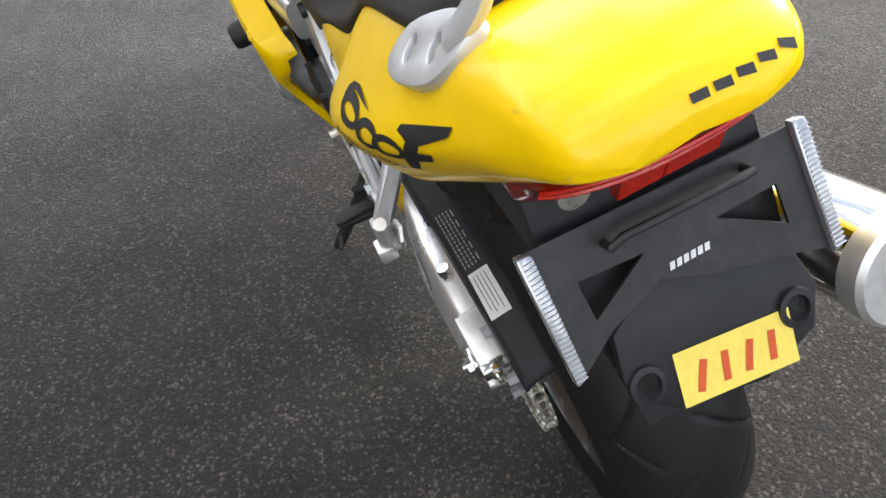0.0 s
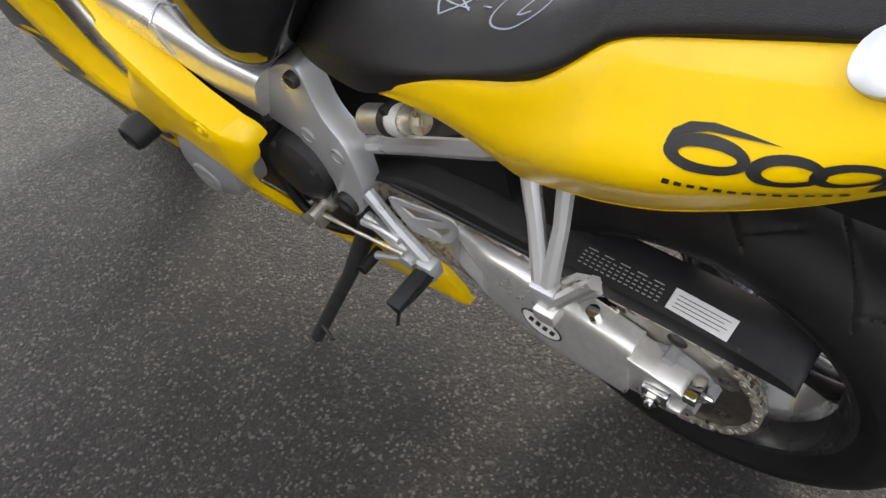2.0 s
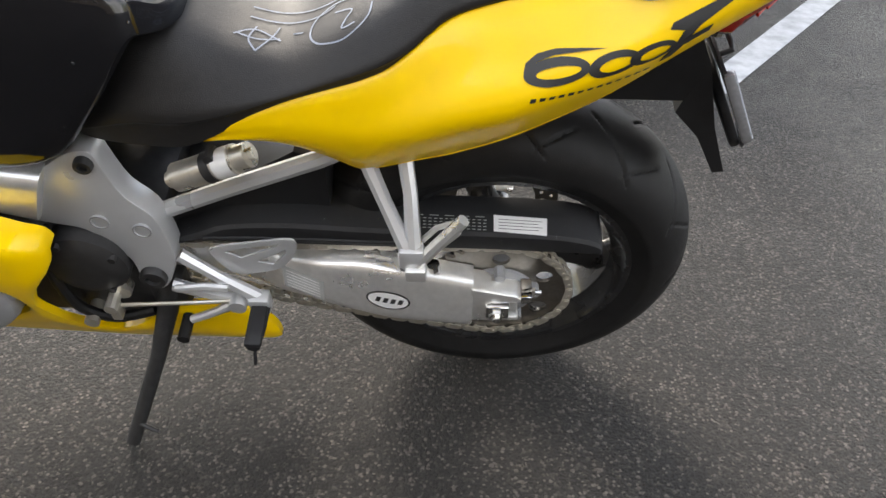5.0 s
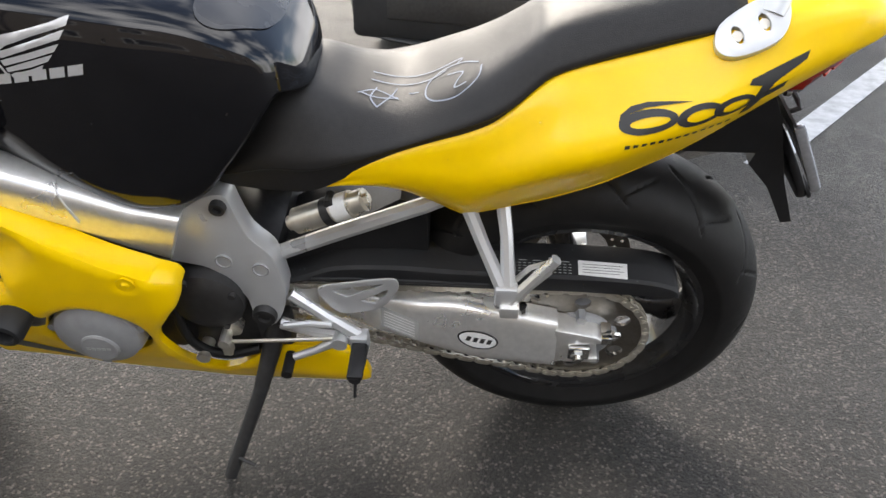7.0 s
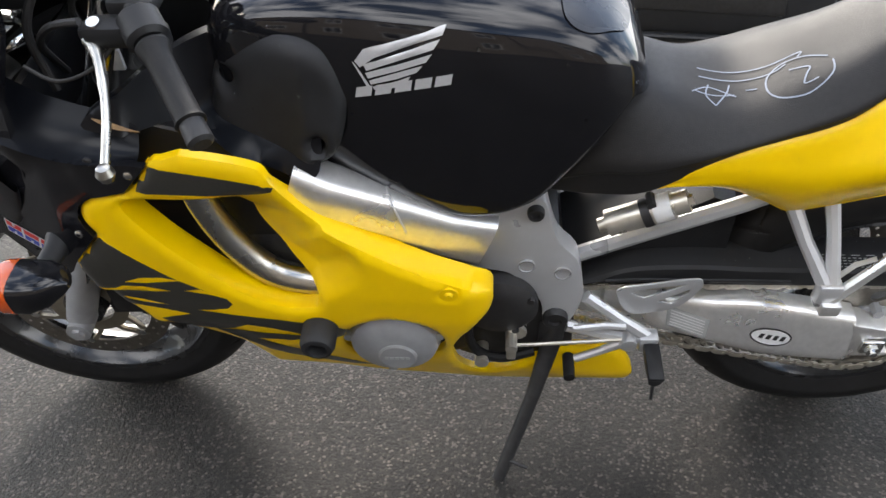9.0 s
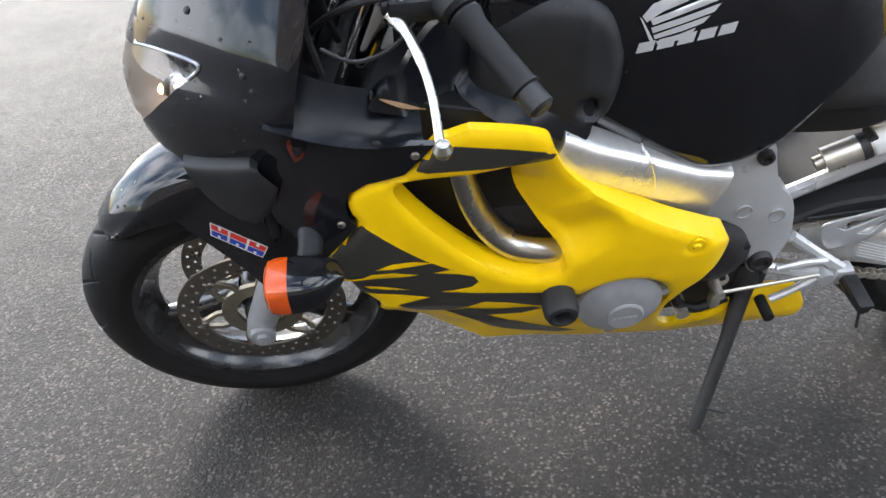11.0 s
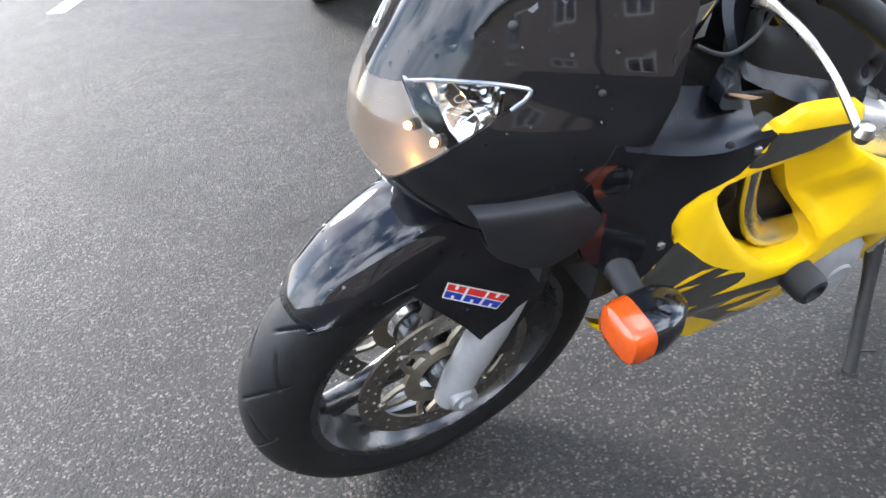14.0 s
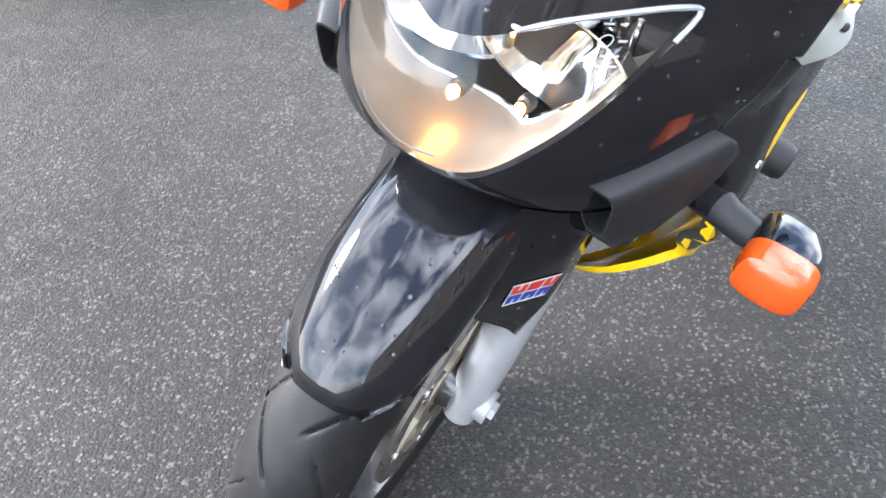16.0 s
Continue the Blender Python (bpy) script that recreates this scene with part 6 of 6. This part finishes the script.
ring_print(0.752, 0.786, 0.037, 0.0130, 0.34, 0.012)
ring_print(0.814, 0.805, 0.029, 0.0130, 0.40, 0.010)
ring_print(0.855, 0.819, 0.026, 0.0122, 0.40, 0.009)
on_skin("mark_swash", risen([(0.716, 0.776), (0.718, 0.784), (0.73, 0.7944), (0.75, 0.8032), (0.778, 0.8104), (0.806, 0.8168), (0.774, 0.8064), (0.748, 0.7976), (0.73, 0.788)]), tail, INK, bike, 0.0016, cell=0.006)
on_skin("mark_bar", risen([(0.866, 0.800), (0.879, 0.806), (0.903, 0.848), (0.938, 0.874), (0.941, 0.883), (0.873, 0.848), (0.870, 0.842), (0.886, 0.843)]), tail, INK, bike, 0.0014, cell=0.006)
on_skin("mark_bar", risen([(0.889, 0.825), (0.915, 0.840), (0.918, 0.849), (0.892, 0.836)]), tail, INK, bike, 0.0018, cell=0.006)
for k in range(5):
    y, x = 0.012 + 0.016 * k, 1.0510 - 0.0005 * k ** 2
    on_skin("mark_bar", [(x - 0.0015, y), (x + 0.0019, y), (x + 0.0019, y + 0.012), (x - 0.0015, y + 0.012)], tail, INK, bike, down=True)
for f in bars(0.722, 0.752, 0.858, 0.791, 13, 0.0042, 0.6, 0.001):
    on_skin("mark_dash", risen(f), tail, INK, bike)

# labels on chain guard and swingarm
on_skin("maker_label", [(0.702, -0.090), (0.781, -0.092), (0.780, -0.120), (0.702, -0.118)], chain_guard, WHITE, bike, down=True, label="white paper label with small print")
for k in range(4):
    on_skin("print_line", bars(0.709, -0.098 - 0.0052 * k, 0.774 - 0.006 * (k % 2), -0.099 - 0.0052 * k, 1, 0.0010, 1.0)[0], chain_guard, INK, bike, 0.0018, down=True)
for k in range(5):
    for f in bars(0.580, -0.094 - 0.0054 * k, 0.693, -0.095 - 0.0054 * k, 14 if k else 5, 0.0014, 0.6):
        on_skin("print_dash", f, chain_guard, LABELGREY, bike, down=True)
on_skin("swingarm_label", [(0.379, 0.388), (0.446, 0.380), (0.444, 0.339), (0.380, 0.350)], swing_left, LABELGREY, bike, label="faded grey sticker with small print")
for k in range(6):
    on_skin("print_line", bars(0.384, 0.381 - 0.0055 * k, 0.440, 0.374 - 0.0055 * k, 1, 0.002, 0.95)[0], swing_left, WHITE, bike, 0.0018)
on_skin("oval_badge", oval(0.545, 0.357, 0.0345, 0.0190, 40, -0.16), swing_left, INK, bike)
on_skin("oval_badge_inner", oval(0.545, 0.357, 0.0315, 0.0160, 40, -0.16), swing_left, WHITE, bike, 0.0016)
for f in bars(0.522, 0.3555, 0.568, 0.3485, 4, 0.010, 0.62, 0.004):
    on_skin("badge_bar", f, swing_left, INK, bike, 0.0020)

# red and blue badge on the fork cover
BADGE = [Vector((-0.690, 0.578)), Vector((-0.610, 0.536)), Vector((-0.625, 0.505)), Vector((-0.697, 0.545))]


def badge_at(u, v):
    return (BADGE[0].lerp(BADGE[1], u)).lerp(BADGE[3].lerp(BADGE[2], u), v)[:]


def turned_print(*a, **k):
    return turned(on_skin(*a, **k))


turned_print("badge_base", [badge_at(0.0, 0.04), badge_at(1.0, 0.04), badge_at(1.0, 0.98), badge_at(0.0, 0.98)], guard_tab, WHITE, bike)
for k in range(3):
    a, b = k / 3 + 0.025, (k + 1) / 3 - 0.02
    turned_print("badge_red", [badge_at(a, 0.10), badge_at(b, 0.10), badge_at(b, 0.47), badge_at(a, 0.47)], guard_tab, RED, bike, 0.0016)
    turned_print("badge_blue", [badge_at(a, 0.53), badge_at(b, 0.53), badge_at(b, 0.90), badge_at(a, 0.90)], guard_tab, BLUE, bike, 0.0016)
    if k != 1:
        turned_print("badge_gap", [badge_at(a + 0.12, 0.02), badge_at(a + 0.17, 0.02), badge_at(a + 0.17, 0.32), badge_at(a + 0.12, 0.32)], guard_tab, WHITE, bike, 0.0019)
    turned_print("badge_gap", [badge_at(a + 0.12, 0.70), badge_at(a + 0.17, 0.70), badge_at(a + 0.17, 0.96), badge_at(a + 0.12, 0.96)], guard_tab, WHITE, bike, 0.0019)

# marker strokes on the seat
STROKES = (
    [(0.375, -0.060), (0.400, -0.067), (0.430, -0.066)], [(0.398, -0.044), (0.391, -0.068), (0.402, -0.087)], [(0.402, -0.087), (0.420, -0.062), (0.427, -0.044)],
    [(0.372, -0.063), (0.398, -0.050), (0.432, -0.070)], [(0.446, -0.060), (0.460, -0.063)],
    [(0.548, -0.060), (0.545, -0.080), (0.530, -0.094), (0.510, -0.101), (0.484, -0.094), (0.471, -0.076), (0.474, -0.049), (0.494, -0.032), (0.521, -0.033), (0.544, -0.050)],
    [(0.500, -0.049), (0.522, -0.056), (0.516, -0.070), (0.512, -0.084), (0.528, -0.082)],
    [(0.388, -0.006), (0.436, -0.016), (0.480, -0.024), (0.518, -0.021), (0.514, -0.029)], [(0.387, -0.026), (0.441, -0.037), (0.478, -0.042), (0.499, -0.035)],
    [(0.700, -0.020), (0.708, -0.034), (0.716, -0.024)], [(0.735, -0.030), (0.748, -0.046), (0.752, -0.030), (0.764, -0.044)], [(0.775, -0.03), (0.79, -0.04)])
for st in STROKES:
    on_skin("marker_stroke", ribbon([(x - 0.009, y + 0.020) for x, y in st], 0.0022), seat, CHALK, bike, 0.0008, down=True, cell=0.02)

# paint seams, screws
for a, b in (((-0.504, 0.614), (-0.456, 0.669)), ((-0.386, 0.751), (-0.346, 0.792))):
    on_skin("pinstripe", ribbon([a, ((a[0] + b[0]) / 2, (a[1] + b[1]) / 2), b], 0.0036), fairing, YELLOW, bike, 0.002)


def screw(x, z, target, mat=CHROME, r=0.006):
    from mathutils.bvhtree import BVHTree

    hit, n, _, _ = BVHTree.FromPolygons([v.co[:] for v in target.data.vertices], [p.vertices[:] for p in target.data.polygons]).ray_cast(Vector((x, -0.6, z)), Vector((0, 1, 0)))
    if hit is None:
        return
    n = n if n.y < 0 else -n
    part("screw", tube([hit - n * 0.002, hit + n * 0.0012, hit + n * 0.0026, hit + n * 0.003], [r, r, 0.7 * r, 0.3 * r], 14), mat, bike)


screw(-0.374, 0.780, side_panel)
screw(-0.479, 0.674, side_panel)
screw(-0.420, 0.802, side_panel, DARK)
screw(-0.559, 0.986, nose_cowl)
screw(-0.626, 0.927, nose_cowl, DARK, 0.005)
screw(-0.566, 0.882, nose_cowl, DARK, 0.004)
screw(-0.634, 0.447, guard_tab)
# lamp marks on the lens
def lens_bar(y, z, w, h=0.0014):
    bm = bmesh.new()
    rows = []
    for dz in (0, h):
        rows.append([bm.verts.new(nose(-nose_q(-(y - w * k / 3), z + dz), z + dz) + Vector((-0.0006, -0.0006, 0))) for k in range(4)])
    for k in range(3):
        bm.faces.new((rows[0][k], rows[0][k + 1], rows[1][k + 1], rows[1][k]))
    part("lens_mark", bm, LABELGREY, headlight)


for y, z, w in ((-0.088, 0.882, 0.006), (-0.097, 0.882, 0.004), (-0.101, 0.872, 0.005), (-0.090, 0.863, 0.004), (-0.096, 0.863, 0.004), (-0.102, 0.863, 0.004), (-0.090, 0.857, 0.004), (-0.096, 0.857, 0.005), (-0.103, 0.857, 0.005)):
    lens_bar(y, z, w)
part("lens_mark", tube([nose(-nose_q(0.094 + 0.0038 * math.cos(a), 0.8725 + 0.0038 * math.sin(a)), 0.8725 + 0.0038 * math.sin(a)) + Vector((-0.0008, -0.0008, 0)) for a in np.arange(21) * math.pi / 10], 0.0004, 6), LABELGREY, headlight)

# note strokes and bracket mark
for k, (y, lean) in enumerate(((0.004, 0.006), (0.027, 0.003), (0.050, 0.005), (0.073, 0.003))):
    z = 0.585 - 0.003 * k
    slab(ribbon([(y - lean, z), (y, z + 0.013), (y + lean, z + 0.025)], 0.007), 0.0140, 0.0143, REDINK, "note_bar")
for f in bars(0.010, 0.692, 0.050, 0.691, 6, 0.006, 0.7, 0.002):
    slab(f, 0.0184, 0.0186, SILVERPRINT, "bracket_mark", parent=bracket)

# cables round the fork
for k, (pts, r) in enumerate((([(-0.385, -0.175, 0.968), (-0.43, -0.165, 0.955), (-0.48, -0.12, 0.90), (-0.50, -0.06, 0.82)], 0.005), ([(-0.47, -0.185, 0.915), (-0.43, -0.195, 0.900), (-0.38, -0.185, 0.915), (-0.34, -0.15, 0.95)], 0.0025), ([(-0.46, -0.10, 0.98), (-0.49, -0.12, 0.92), (-0.48, -0.13, 0.84)], 0.006), ([(-0.42, -0.05, 0.96), (-0.47, -0.04, 0.90), (-0.46, 0.0, 0.80)], 0.005))):
    part("cable", tube(curve_through(pts, 5, False), r, 8), DARK, bike)
part("ignition_barrel", bar((-0.375, -0.02, 1.00), (-0.37, -0.02, 1.02), 0.02, 20), STEEL, bike)
part("clip_label", box(-0.405, -0.385, -0.118, -0.112, 0.86, 0.89, 0.001), LABELGREY, bike)


# --- things lying about: a leaf, drops of water, stone chips
def dry_leaf():
    bm = rings([[Vector((-0.410 + 0.055 * k / 8, -0.196 - 0.004 * math.sin(math.pi * k / 8) + w * 0.005 * math.sin(math.pi * min(0.97, k / 8 + 0.06)), 0.842 - 0.022 * k / 8 + 0.003 * abs(w))) for w in (-1, -0.3, 0.3, 1)] for k in range(9)], closed=False)
    ob = part("dry_leaf", bm, LEAF, None)
    ob.modifiers.new("thick", "SOLIDIFY").thickness = 0.0008
    ob.matrix_world = BIKE
    return tagged(ob, "dry brown leaf lying on the black fairing cover", "leaf")


dry_leaf()


def drops(targets, count, seed):
    rng = random.Random(seed)
    verts, faces = [], []
    for ob, share in targets:
        me = ob.data
        m = ob.matrix_basis
        polys = [p for p in me.polygons if (p.normal.z > 0.1 or p.normal.y < -0.3)]
        areas = np.cumsum([p.area for p in polys])
        for _ in range(int(count * share)):
            p = polys[int(np.searchsorted(areas, rng.random() * areas[-1]))]
            ws = [rng.random() + 0.05 for _ in p.vertices]
            c = m @ (sum((me.vertices[v].co * w for v, w in zip(p.vertices, ws)), Vector()) / sum(ws))
            n = (m.to_3x3() @ p.normal).normalized()
            if n.y > 0.5 or n.z < -0.3:
                continue
            u = n.orthogonal().normalized()
            v = n.cross(u)
            r = 0.0009 + 0.0022 * rng.random() ** 3
            base = len(verts)
            for rr, h in ((1.0, 0.0), (0.75, 0.5), (0.3, 0.72)):
                verts += [c + r * (rr * (math.cos(2 * math.pi * k / 8) * u + math.sin(2 * math.pi * k / 8) * v) + h * n) for k in range(8)]
            verts.append(c + r * 0.78 * n)
            for row in (0, 8):
                faces += [(base + row + k, base + row + (k + 1) % 8, base + row + 8 + (k + 1) % 8, base + row + 8 + k) for k in range(8)]
            faces += [(base + 16 + k, base + 16 + (k + 1) % 8, base + 24) for k in range(8)]
    me = bpy.data.meshes.new("water_drops")
    me.from_pydata([v[:] for v in verts], [], faces)
    ob = finish("water_drops", me, WATER, None)
    ob.matrix_world = BIKE
    return tagged(ob, "small clear rain drops on the bike's panels", "water drops", kind="stuff")


drops([(front_guard, 0.30), (bracket, 0.12), (cover, 0.10), (nose_cowl, 0.14), (tail, 0.12), (chain_guard, 0.08), (tank, 0.08), (guard_tab, 0.06)], 700, 5)


def stone_chips(count, seed):
    rng = np.random.default_rng(seed)
    shape = np.array([(1, 0, 0), (0.3, 0.9, 0), (-0.8, 0.55, 0), (-0.75, -0.6, 0), (0.35, -0.9, 0), (0.25, 0.1, 0.45), (-0.3, -0.1, 0.40)])
    tris = np.array([(0, 1, 5), (1, 6, 5), (1, 2, 6), (2, 3, 6), (3, 4, 6), (4, 5, 6), (4, 0, 5)])
    x = rng.uniform(-1.7, 1.9, count)
    y = rng.uniform(-0.75, 1.6, count)
    r = 0.0007 + 0.0014 * rng.random(count) ** 3 + 0.0022 * (rng.random(count) > 0.988)
    turn = rng.uniform(0, 6.28, count)
    squash = rng.uniform(0.6, 1.2, count)
    c, s = np.cos(turn), np.sin(turn)
    px = shape[None, :, 0] * c[:, None] - shape[None, :, 1] * s[:, None] * squash[:, None]
    py = shape[None, :, 0] * s[:, None] + shape[None, :, 1] * c[:, None] * squash[:, None]
    pts = np.stack([x[:, None] + px * r[:, None], y[:, None] + py * r[:, None], shape[None, :, 2] * r[:, None] * 0.9 - 0.0002], -1).reshape(-1, 3)
    faces = (tris[None] + (np.arange(count) * 7)[:, None, None]).reshape(-1, 3)
    me = bpy.data.meshes.new("stone_chips")
    me.from_pydata(pts.tolist(), [], faces.tolist())
    ob = finish("stone_chips", me, CHIPS, None, smooth=20)
    return tagged(ob, "small pale stone chips set in the asphalt", "stone chips", kind="stuff")


stone_chips(36000, 3)
